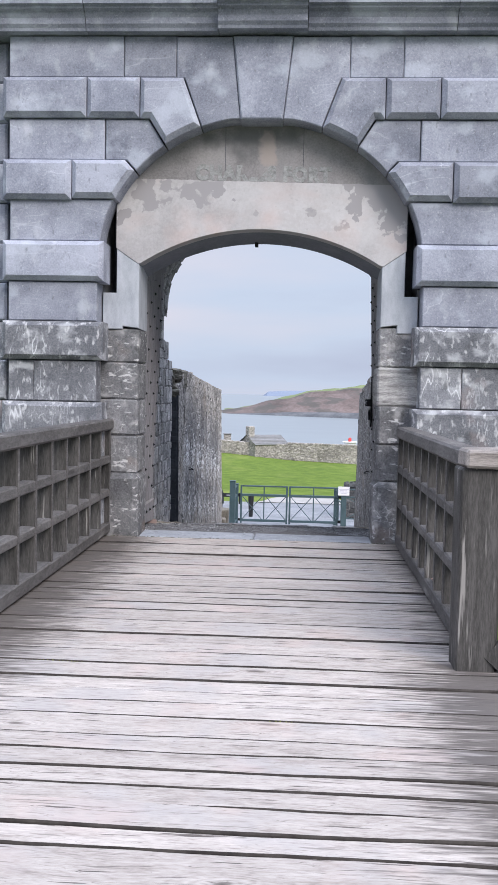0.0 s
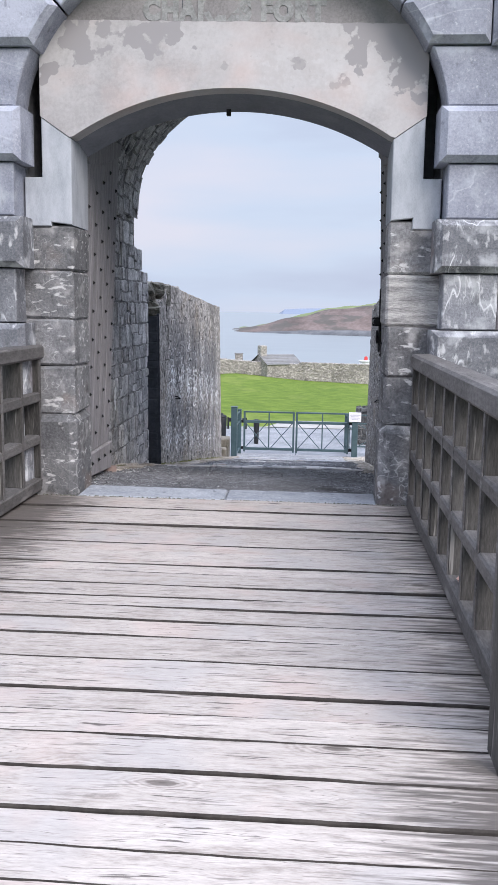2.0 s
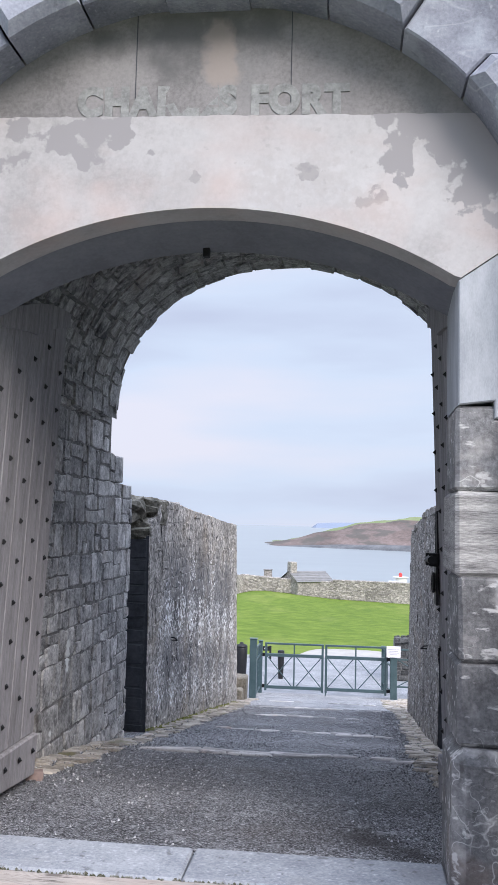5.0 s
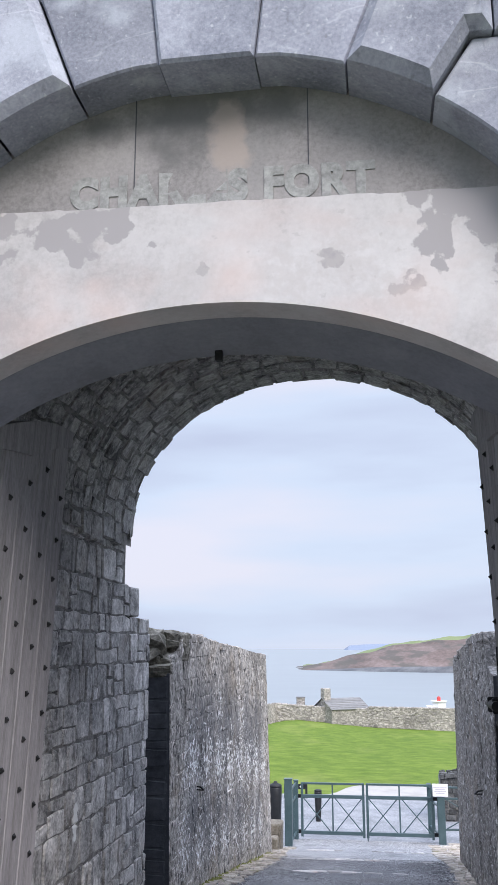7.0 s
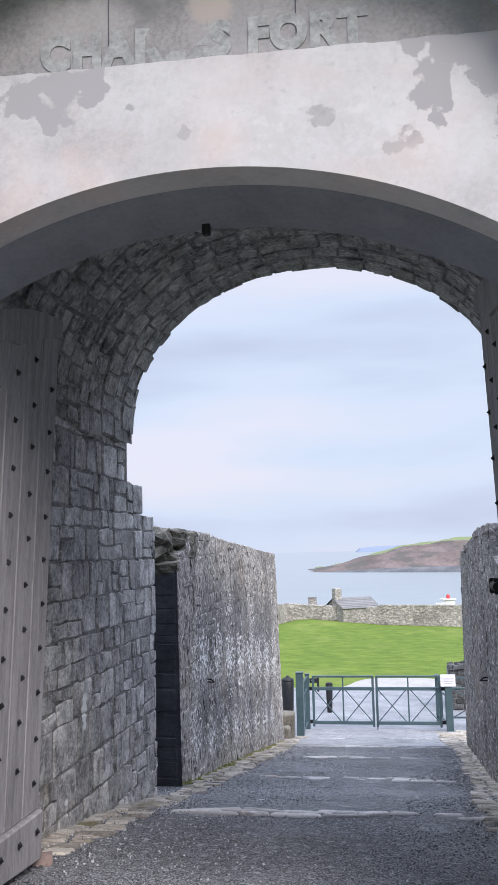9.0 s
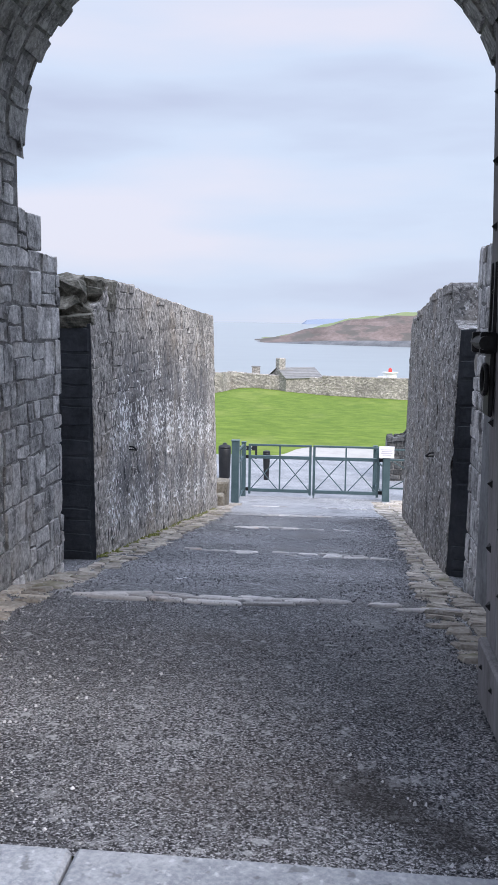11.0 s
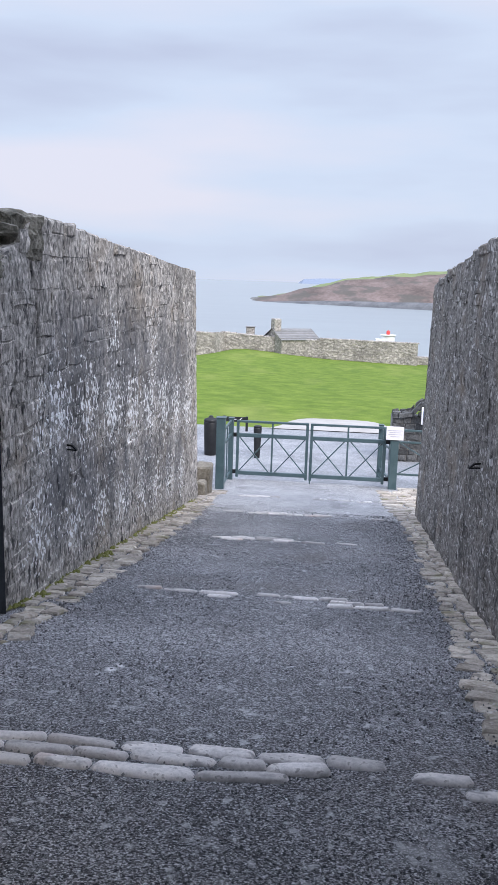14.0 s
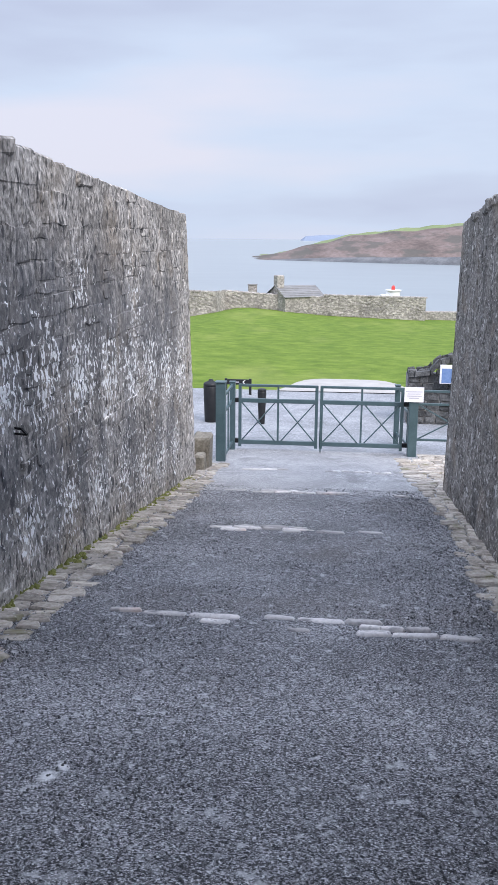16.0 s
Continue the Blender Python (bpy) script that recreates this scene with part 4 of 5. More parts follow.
    poly = [(sg * x, q) for x, q in ((1.198, top), (1.198, 2.70), (1.425, 2.855), (1.425, 2.42), (1.56, 2.42), (1.56, 2.06), (1.36, 2.06), (1.36, top + 0.02))]
    vs, fs = prism(poly, 8.99, 9.47, 0.006)
    piece("cement_block", vs, fs, M_CEMENT, pier, "pale tooled cement block")
    part("pier_stone", box(*(sorted((sg * 1.21, sg * 1.6))), 9.02, 9.46, levels[-1] - 0.02, 2.055), M_PIER, pier) if levels[-1] < 2.05 else None

# threshold
thr = base("threshold", 0, 9.08, 0, "blue-grey threshold slabs between deck and lane", "threshold", kind="structure")
for a, b in ((-1.16, -0.01), (0.0, 1.17)):
    part("slab", box(a, b, 8.90, 9.285, -0.2, 0.0, 0.012, 0.004), M_SLAB, thr)

grit_v, grit_f = [], []
for _ in range(420):
    x, yy = rnd.uniform(-1.6, 1.6), 8.878 + rnd.gauss(0, 0.008)
    rr, hh = rnd.uniform(0.003, 0.010), rnd.uniform(0.001, 0.005)
    o = len(grit_v)
    grit_v += [(x + 1.8 * rr * math.cos(q), yy + rr * math.sin(q), -0.012) for q in (0, 1.26, 2.51, 3.77, 5.03)] + [(x, yy, hh)]
    grit_f += [(o + i, o + (i + 1) % 5, o + 5) for i in range(5)]
tagged(piece("joint_grit", grit_v, grit_f, M_GRIT), "dark mossy grit in the joint before the threshold", "grit", kind="stuff")

# ---- vault and passage walls ----
VX, VZ, VA, VB = 0.08, 2.68, 1.69, 1.40
vault_v, vault_f = [], []
y = 9.62
while y < 13.44:
    d = rnd.uniform(0.20, 0.34)
    q = -0.05 + rnd.uniform(0, 0.06)
    y1 = y + d
    while q < math.pi + 0.02:
        dq = rnd.uniform(0.09, 0.17)
        last = y1 > 13.3
        yy1 = 13.44 + rnd.uniform(-0.015, 0.015) + (rnd.uniform(-0.1, 0.1) if q > 2.4 else 0) if last else y1

        def vp(u, v, out):
            return (VX + (VA - out) * math.cos(v), u, VZ + (VB - out) * math.sin(v))
        vs, fs = rubble_stone(vp, y + 0.008, yy1 - 0.008, q + 0.005, q + dq - 0.005, 0.026 * rnd.uniform(0.6, 1.3), 0.009)
        vs += [vp(u, v, -0.35) for u, v in ((y, q), (yy1, q), (yy1, q + dq), (y, q + dq))]
        fs += [(25 + i, 25 + (i + 1) % 4, (2 * i + 2) % 8, (2 * i + 1) % 8, 2 * i) for i in range(4)]
        o = len(vault_v)
        vault_v += vs
        vault_f += [tuple(i + o for i in f) for f in fs]
        q += dq
    y = y1
tagged(piece("ceiling_vault", vault_v, vault_f, M_RUBBLE), "dark rubble stone barrel vault with a ragged end", "vault", kind="structure")
shell = sheet("vault_backing", steps(9.6, 13.43, 0.4), steps(-0.1, math.pi + 0.1, 0.1), lambda u, v: (VX + (VA - 0.012) * math.cos(v), u, VZ + (VB - 0.012) * math.sin(v)), M_MORTAR)
tagged(shell, "dark mortar of the vault", "vault", kind="structure")


def shown_top(yy):
    """The ragged top of the passage wall beyond the vault."""
    return 2.72 if yy < 13.38 else interp(yy, [(13.38, 2.2), (13.55, 2.15), (13.75, 2.12), (13.8, 2.0), (14.3, 1.96)])


for sg, wx in ((-1, -1.63), (1, 1.76)):
    pw = base("wall_passage", wx, 12, 0, "dark coursed rubble passage wall", "wall", kind="structure")
    lo, hi = sorted((wx, sg * 2.9))
    part("mortar", box(lo, hi, 9.61, 13.40, -3.6, 2.75), M_MORTAR, pw)
    part("mortar", box(lo, hi, 13.402, 14.27, -3.6, 1.9), M_MORTAR, pw)
    rubble_face(pw, lambda u, v, d: (wx - sg * d, u, v), 9.62, 14.30, lambda u: road_z(u) - 0.1, shown_top, M_RUBBLE, course=(0.12, 0.32), length=(0.12, 0.40), proud=0.014, gap=0.010, jit=0.018, limit=300)
    rubble_face(pw, lambda u, v, d: (sg * u, 14.28 + d, v), abs(wx), 2.6, lambda u: -1.0, lambda u: 1.95, M_RUBBLE, proud=0.02, limit=60)
    rubble_face(pw, lambda u, v, d: (wx + sg * v, u, interp(u, [(13.4, 2.05), (13.75, 2.02), (13.8, 1.9), (14.3, 1.88)]) + d), 13.42, 14.29, lambda u: 0.12, lambda u: 0.9, M_RUBBLE, proud=0.03, limit=60)

# ---- walls along the lane ----
TOP_L = [(15.3, 1.36), (15.5, 1.41), (15.62, 1.55), (15.9, 1.62), (16.02, 1.76), (16.25, 1.82), (18.4, 1.70), (20.5, 1.61), (23.6, 1.46)]
TOP_R = [(15.1, 1.36), (15.6, 1.45), (15.8, 1.80), (17.4, 1.77), (20.4, 1.58), (23.0, 1.38), (24, 1.36)]


def lane_wall(name, face, top, y0, y1, flare, sg, label, stone):
    wall = base(name, face(19), 19, -1.5, label, "wall", kind="structure")

    def place(u, v, d):
        n = 0.022 * noise.noise((u * 4, v * 6, sg)) + 0.012 * noise.noise((u * 13, v * 17, sg))
        return (face(u) - sg * (d + n + 0.012 * (1.5 - v)), u, v)
    us, ss = steps(y0, y1, 0.06), steps(0, 1, 0.018)

    def at(u, s):
        low = road_z(u) - 0.2
        v = low + (interp(u, top) - low) * s
        k = max(0.0, (u - (y1 - 1.0)))
        return place(u + k * flare * (1 - s), v, 0.0)
    sheet("rough_face", us, ss, at, stone, wall)
    # top, back and ends
    vs, fs = [], []
    for u in us:
        t = interp(u, top)
        vs += [place(u, t, 0), (face(u) + sg * 0.9, u, t - 0.02), (face(u) + sg * 0.9, u, -3.6)]
    for i in range(len(us) - 1):
        a, b = 3 * i, 3 * i + 3
        fs += [(a, b, b + 1, a + 1), (a + 1, b + 1, b + 2, a + 2)]
    piece("back_face", vs, fs, stone, wall)
    ends = []
    for u, sgn in ((y0, 1), (y1, -1)):
        t = interp(u, top)
        k = flare if sgn < 0 else 0
        low = road_z(u) - 0.3
        f2 = [Vector(place(u + k, low, 0)), Vector(place(u, t, 0)), Vector((face(u) + sg * 0.9, u, t - 0.02)), Vector((face(u) + sg * 0.9, u + k, low))]
        # near end is black: the recess's shade is in its colour
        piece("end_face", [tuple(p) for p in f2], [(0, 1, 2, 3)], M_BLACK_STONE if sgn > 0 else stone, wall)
    rubble_face(wall, place, y0 + 0.02, y1 - 0.15, lambda u: road_z(u) - 0.1, lambda u: interp(u, top) - 0.08, stone, course=(0.15, 0.25), length=(0.22, 0.55), proud=0.008, gap=0.008, jit=0.02, keep=0.7, limit=300)
    # courses of the near end, coloured black for the recess's shade
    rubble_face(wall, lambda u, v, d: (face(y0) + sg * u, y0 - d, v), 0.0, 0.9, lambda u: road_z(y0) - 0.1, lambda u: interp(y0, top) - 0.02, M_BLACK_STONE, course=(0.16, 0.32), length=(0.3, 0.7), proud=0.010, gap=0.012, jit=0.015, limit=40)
    # ragged capping stones
    u = y0 + 0.75
    while u < y1 - 0.05:
        w = rnd.uniform(0.22, 0.6)
        t = interp(u + w / 2, top)
        h = rnd.uniform(0.02, 0.04)
        a, b = sorted((face(u) - sg * rnd.uniform(-0.03, 0.03), face(u) + sg * rnd.uniform(0.3, 0.5)))
        part("capstone", box(a, b, u + 0.006, min(u + w, y1) - 0.006, t - 0.10, t + h - 0.02, 0.018, 0.014), stone, wall)
        u += w
    return wall


def face_l(u):
    return -1.665


def face_r(u):
    return interp(u, [(15.0, 1.74), (17.0, 1.76), (23.0, 1.94), (24.5, 1.97)])


lane_wall("wall_left", face_l, TOP_L, 15.34, 23.65, 0.45, -1, "rough lichen-flecked rubble wall along the lane", M_HARL)
lane_wall("wall_right", face_r, TOP_R, 15.12, 22.95, 0.12, 1, "rough dark rubble wall along the lane", M_HARL_SHADED_DAMP)
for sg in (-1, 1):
    rec = base("wall_recess", sg * 2.6, 14.8, -1, "recess back wall, coloured black for its shade", "wall", kind="structure")
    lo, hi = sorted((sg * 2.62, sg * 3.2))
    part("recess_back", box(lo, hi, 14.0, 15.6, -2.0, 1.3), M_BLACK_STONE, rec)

tagged(sheet("recess_floor", steps(-2.62, -1.62, 0.25), steps(14.2, 15.5, 0.2), lambda u, v: (u, v, road_z(v) - 0.012), M_ASPHALT), "dark asphalt floor of the recess", "road", kind="structure")
tagged(sheet("recess_floor", steps(1.78, 2.62, 0.2), steps(14.2, 15.3, 0.2), lambda u, v: (u, v, road_z(v) - 0.012), M_ASPHALT), "dark asphalt floor of the recess", "road", kind="structure")

# broken wall head: craggy stones and loose slabs
def crag(x, y, z, w, d, h, turn, seed, rough=0.16):
    """A rough rock: a box cut up finely and broken by noise."""
    bm = bmesh.new()
    bmesh.ops.create_cube(bm, size=1.0)
    bmesh.ops.subdivide_edges(bm, edges=bm.edges[:], cuts=6, use_grid_fill=True)
    m = pose(x, y, z, *turn)
    for v in bm.verts:
        p = Vector((v.co.x * w, v.co.y * d, v.co.z * h))
        p *= 1 - 0.22 * max(0.0, v.co.length - 0.55)
        q = p * 5 + Vector((seed, seed * 2.3, 0))
        k = rough * (noise.noise(q) + 0.5 * noise.noise(q * 2.7) + 0.3 * noise.noise((q.x * 2, q.y * 2, q.z * 9)))
        v.co = m @ (p + p.normalized() * k * min(w, d))
    return bm


for x, y2, zz, w, d, h, turn in ((-2.16, 15.82, 1.58, 0.62, 0.72, 0.46, (4, -5, 10)), (-1.84, 16.02, 1.66, 0.36, 0.44, 0.32, (0, 6, -12)), (-1.86, 15.66, 1.50, 0.34, 0.30, 0.16, (18, 10, 25)), (-1.83, 15.44, 1.40, 0.34, 0.24, 0.11, (6, -4, 6)), (-2.2, 15.5, 1.42, 0.44, 0.30, 0.16, (10, 8, -14))):
    ob = part("broken_stone", crag(x, y2, zz, w, d, h, turn, x * 7 + y2), M_CRAG)
    tagged(ob, "craggy lichened rock on the broken head of the wall", "stone", "rocks on the wall head")
for x, y2, zz, w, tilt in ((-1.98, 15.50, 1.56, 0.30, 24), (-1.80, 15.82, 1.66, 0.22, -18)):
    m = pose(x, y2, zz, tilt, rnd.uniform(-8, 8), rnd.uniform(-25, 25))
    ob = part("stone_slab", box(-w / 2, w / 2, -0.13, 0.13, -0.03, 0.03, 0.012, 0.04, m=m), M_CRAG)
    tagged(ob, "loose flat grey slab lying on the broken wall head", "stone", "loose slabs on the wall head")
# iron pegs in the walls
for sg, x, y2, zz in ((-1, -1.655, 16.83, -0.02), (1, 1.75, 16.83, 0.0)):
    bm = bmesh.new()
    nose = (x - sg * 0.10, y2 - 0.03, zz - 0.025)
    bar((x + sg * 0.05, y2 + 0.02, zz + 0.012), (x - sg * 0.06, y2 - 0.005, zz + 0.006), 0.014, 0.014, bm=bm)
    bar((x - sg * 0.057, y2 - 0.004, zz + 0.007), nose, 0.014, 0.014, bm=bm)
    bar((x + sg * 0.05, y2 - 0.01, zz - 0.02), nose, 0.012, 0.012, bm=bm)
    ob = part("iron_peg", bm, M_IRON)
    tagged(ob, "rusted black iron peg set in the rubble wall", "peg", "iron pegs in the walls")

# ---- kerbs and setts ----
def flag(name, m, w, d, material, parent, rise=0.008, n=10, square=6.0, rough=0.075):
    """A flat stone with an irregular rounded outline and eased edges."""
    ring = []
    for i in range(n):
        q = 2 * math.pi * (i + rnd.uniform(-0.2, 0.2)) / n
        k = (abs(math.cos(q)) ** square + abs(math.sin(q)) ** square) ** (-1 / square) * rnd.uniform(1 - 1.2 * rough, 1 + 0.8 * rough)
        ring.append((w / 2 * k * math.cos(q), d / 2 * k * math.sin(q)))
    vs = [(x, y, -0.07) for x, y in ring] + [(x, y, rise - 0.014) for x, y in ring]
    e = min(0.011, 0.2 * min(w, d))
    vs += [(x * (1 - 2 * e / w), y * (1 - 2 * e / d), rise + rnd.uniform(-0.003, 0.003)) for x, y in ring]
    fs = [tuple(range(2 * n, 3 * n))]
    for s0 in (0, n):
        fs += [(s0 + i, s0 + (i + 1) % n, s0 + n + (i + 1) % n, s0 + n + i) for i in range(n)]
    return piece(name, [tuple(m @ Vector(v)) for v in vs], fs, material, parent)


def cobble(name, m, w, d, material, parent, rise):
    """A worn domed sett with an uneven outline."""
    n = 14
    ring, bend = [], rnd.uniform(-0.12, 0.12) * d
    taper = rnd.uniform(-0.22, 0.22)
    for i in range(n):
        q = 2 * math.pi * (i + 0.5 + rnd.uniform(-0.15, 0.15)) / n
        k = (abs(math.cos(q)) ** 5 + abs(math.sin(q)) ** 5) ** -0.2
        x, y = w / 2 * k * math.cos(q), d / 2 * k * math.sin(q)
        ring.append((x + rnd.uniform(-0.006, 0.006), y * (1 + taper * x / (w / 2)) + bend * math.cos(3 * x / w) + rnd.uniform(-0.005, 0.005)))
    vs = [(x * 1.02, y * 1.02, -0.06) for x, y in ring]
    for k, z0 in ((1.0, rise - 0.018), (0.88, rise - 0.004), (0.55, rise + 0.004)):
        vs += [(x * (1 - (1 - k) * d / w * (1.6 if k > 0.8 else 1)), y * k, z0 + rnd.uniform(-0.0025, 0.0025)) for x, y in ring]
    vs.append((0, 0, rise + 0.005))
    fs = [(3 * n + i, 3 * n + (i + 1) % n, 4 * n) for i in range(n)]
    for s0 in (0, n, 2 * n):
        fs += [(s0 + i, s0 + (i + 1) % n, s0 + n + (i + 1) % n, s0 + n + i) for i in range(n)]
    ob = piece(name, [tuple(m @ Vector(v)) for v in vs], fs, material, parent)
    for p in ob.data.polygons:
        p.use_smooth = True
    return ob


def kerb(name, inner, outer, y0, y1, label):
    kb = base(name, (inner(18) + outer(18)) / 2, 18, road_z(18), label, "kerb", kind="structure")
    u = y0
    while u < y1:
        w = rnd.uniform(0.08, 0.21)
        a, b = inner(u), outer(u)
        cut = a + (b - a) * rnd.uniform(0.4, 0.7)
        for p, q in ((a + rnd.uniform(-0.06, 0.06), cut), (cut, b)):
            lo, hi = sorted((p, q))
            if hi - lo < 0.06:
                continue
            yaw = rnd.uniform(-14, 14)
            zc = road_z(u + w / 2) + rnd.uniform(-0.006, 0.012)
            m = pose((lo + hi) / 2, u + w / 2, zc, -8.5 + rnd.uniform(-5, 5), rnd.uniform(-5, 5), yaw)
            flag("kerb_stone", m, (hi - lo) * rnd.uniform(0.86, 1.0), w * rnd.uniform(0.9, 1.04), M_FLAG, kb, 0.006, 8, rnd.uniform(8, 20), 0.10)
        u += w


kerb("kerb_left", lambda u: interp(u, [(10.6, -1.38), (11.5, -1.24), (14.3, -1.30), (16, -1.25), (21, -1.22), (24.6, -1.30)]), lambda u: -1.64 if u < 14.2 or u > 15.4 else -1.55, 10.7, 25.4, "uneven flagstone kerb along the wall's foot")
kerb("kerb_right", lambda u: interp(u, [(10.7, 1.42), (12.4, 1.28), (15.7, 1.40), (17, 1.46), (21.8, 1.62), (25, 1.5), (27, 1.5)]), lambda u: face_r(u) - 0.01 if u < 23 else 2.1, 10.75, 26.9, "uneven flagstone kerb along the wall's foot")
for yc, x0, x1, rows, keep in ((12.92, -1.05, 1.25, 3, 0.92), (16.36, -0.95, 1.1, 3, 0.5), (19.55, -0.75, 0.75, 3, 0.6), (22.3, -1.1, 1.2, 2, 0.75), (24.85, -1.0, 1.2, 2, 0.5)):
    st = base("sett_row", 0, yc, road_z(yc), "row of pale worn setts across the asphalt", "setts", "sett rows across the lane", "structure")
    for r in range(rows):
        x = x0 + rnd.uniform(-0.1, 0.15)
        while x < x1:
            w = rnd.uniform(0.16, 0.46) if yc < 15 else rnd.uniform(0.13, 0.34)
            if rnd.random() < (keep if x < 0.55 or yc > 15 else keep * 0.7):
                yr = yc + (r - (rows - 1) / 2) * 0.112 + rnd.uniform(-0.012, 0.012)
                d = rnd.uniform(0.065, 0.118) if yc < 15 else rnd.uniform(0.045, 0.085)
                m = pose(x + w / 2, yr, road_z(yr), -8.5 + rnd.uniform(-2, 2), rnd.uniform(-2, 2), rnd.uniform(-6, 6))
                cobble("sett", m, w - 0.006, d, M_SETT, st, rnd.uniform(0.006, 0.020))
            x += w

cob = base("cobbled_verge", 2.6, 25.3, road_z(25.3), "uneven pale cobbles beside the gate post", "cobbles", kind="structure")
yy = 23.3
while yy < 27.2:
    w = rnd.uniform(0.14, 0.24)
    x = 2.05 + rnd.uniform(-0.1, 0.1)
    while x < 3.9:
        d = rnd.uniform(0.16, 0.34)
        flag("cobble", pose(x + d / 2, yy + w / 2, road_z(yy + w / 2), -8.5 + rnd.uniform(-4, 4), rnd.uniform(-4, 4), rnd.uniform(-10, 10)), d * 0.96, w * 0.98, M_FLAG, cob, 0.014)
        x += d
    yy += w
chip_v, chip_f = [], []
for _ in range(24000):
    yy = 9.35 + 13.5 * rnd.random() ** 0.8
    x = rnd.uniform(-1.5, 1.62) if rnd.random() < 0.72 else rnd.choice((-1.32, 1.38)) + rnd.gauss(0, 0.14)
    if abs(x) > 1.6:
        continue
    rr, q0 = rnd.uniform(0.003, 0.0085), rnd.uniform(0, 6.28)
    o, z0 = len(chip_v), road_z(yy) - 0.002
    chip_v += [(x + rr * rnd.uniform(0.7, 1.3) * math.cos(q0 + q), yy + rr * rnd.uniform(0.7, 1.3) * math.sin(q0 + q), z0) for q in (0, 1.57, 3.14, 4.71)]
    chip_v += [(x + rr * 0.5 * math.cos(q0 + q), yy + rr * 0.5 * math.sin(q0 + q), z0 + 0.003 + rr * rnd.uniform(0.3, 1.0)) for q in (0.6, 3.8)]
    chip_f += [(o, o + 1, o + 4), (o + 1, o + 2, o + 5, o + 4), (o + 2, o + 3, o + 5), (o + 3, o, o + 4, o + 5)]
tagged(piece("chippings", chip_v, chip_f, M_CHIP), "loose grey stone chippings on the tarmac", "gravel", kind="stuff")
moss_v, moss_f = [], []
for _ in range(420):
    yy = rnd.uniform(15.4, 23.6)
    x, rr, hh = -1.665 + abs(rnd.gauss(0, 0.05)), rnd.uniform(0.012, 0.035), rnd.uniform(0.01, 0.035)
    o, z0 = len(moss_v), road_z(yy) + 0.005
    moss_v += [(x + rr * math.cos(q), yy + 1.6 * rr * math.sin(q), z0) for q in (0, 1.26, 2.51, 3.77, 5.03)] + [(x, yy, z0 + hh)]
    moss_f += [(o + i, o + (i + 1) % 5, o + 5) for i in range(5)]
tagged(piece("moss", moss_v, moss_f, M_MOSS), "yellow-green moss along the wall's foot", "moss", kind="stuff")

loose = part("loose_stone", crag(-1.33, 10.74, road_z(10.74) + 0.02, 0.12, 0.09, 0.07, (0, 0, 20), 4.0, 0.10), M_BRICK)
tagged(loose, "small reddish stone lying at the gate leaf's foot", "stone")

# ---- timber bridge deck ----
deck = base("floor_deck", 0, 4, 0, "bleached grey timber bridge deck of wide cross planks", "deck", kind="structure")
SEAMS = [8.875, 8.72, 8.50, 8.29, 8.01, 7.84, 7.54, 7.35, 7.08, 6.92, 6.70, 6.50, 6.35, 6.16, 5.95, 5.69, 5.39, 5.21, 5.03, 4.80, 4.57, 4.40, 4.23, 4.05, 3.82, 3.66, 3.49, 3.35, 3.21, 3.03, 2.90]
while SEAMS[-1] > -1.5:
    SEAMS.append(SEAMS[-1] - rnd.uniform(0.16, 0.23))
GAPS = [rnd.choice((0.002, 0.0025, 0.003, 0.004, 0.005, 0.0065)) for _ in SEAMS]


def seam_y(k, x):
    return SEAMS[k] + 0.012 * noise.noise((x * 1.1, k * 7.3, 0)) + 0.004 * noise.noise((x * 6, k * 7.3, 2)) + 0.0018 * noise.noise((x * 19, k * 3.1, 4))


def seam_gap(k, x):
    return GAPS[k] * max(0.3, 1 + 1.8 * noise.noise((x * 1.3, k * 5.1, 9))) + 0.0012 * (1 + noise.noise((x * 23, k * 2.7, 1)))


for k in range(len(SEAMS) - 1):
    bm = bmesh.new()
    nx = 84
    half = 1.62 + rnd.uniform(-0.03, 0.03)
    if SEAMS[k] < 4.7:
        half = 2.3
    dz, off = rnd.uniform(-0.007, 0.007), rnd.uniform(0, 99)
    rows = [[], [], [], []]
    for i in range(nx + 1):
        x = -half + 2 * half * i / nx
        zz = dz + 0.006 * noise.noise((x * 0.8, off, 5))
        a, b = seam_y(k + 1, x) + seam_gap(k + 1, x), seam_y(k, x) - seam_gap(k, x)
        for q, (yy, hz) in enumerate(((a, -0.008), (a + 0.003, 0.0), (b - 0.003, 0.0), (b, -0.008))):
            rows[q].append(bm.verts.new((x, yy, zz + hz)))
    low = [[bm.verts.new((v.co.x, v.co.y, -0.07)) for v in rows[k]] for k in (0, 3)]
    loop = [low[0], rows[0], rows[1], rows[2], rows[3], low[1]]
    for r0, r1 in zip(loop, loop[1:] + loop[:1]):
        for i in range(nx):
            bm.faces.new((r0[i], r0[i + 1], r1[i + 1], r1[i]))
    for i in (0, nx):
        bm.faces.new([r[i] for r in loop])
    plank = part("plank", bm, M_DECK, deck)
    plank.data.materials.append(M_DECK_EDGE)
    for f in plank.data.polygons:
        if abs(f.normal.z) < 0.6 and abs(f.normal.y) > 0.3:
            f.material_index = 1
# Unseen sheet added below the planks to stop light rising through the seams.
part("under_boarding", box(-1.66, 1.66, -1.4, 8.86, -0.13, -0.09), M_BIN, deck, "black sheet added under the planks to darken the seams")
for x in (-1.3, -0.45, 0.45, 1.3):
    part("beam", box(x - 0.1, x + 0.1, -1.4, 8.84, -0.42, -0.132), M_RAIL, deck)

tuft_v, tuft_f = [], []
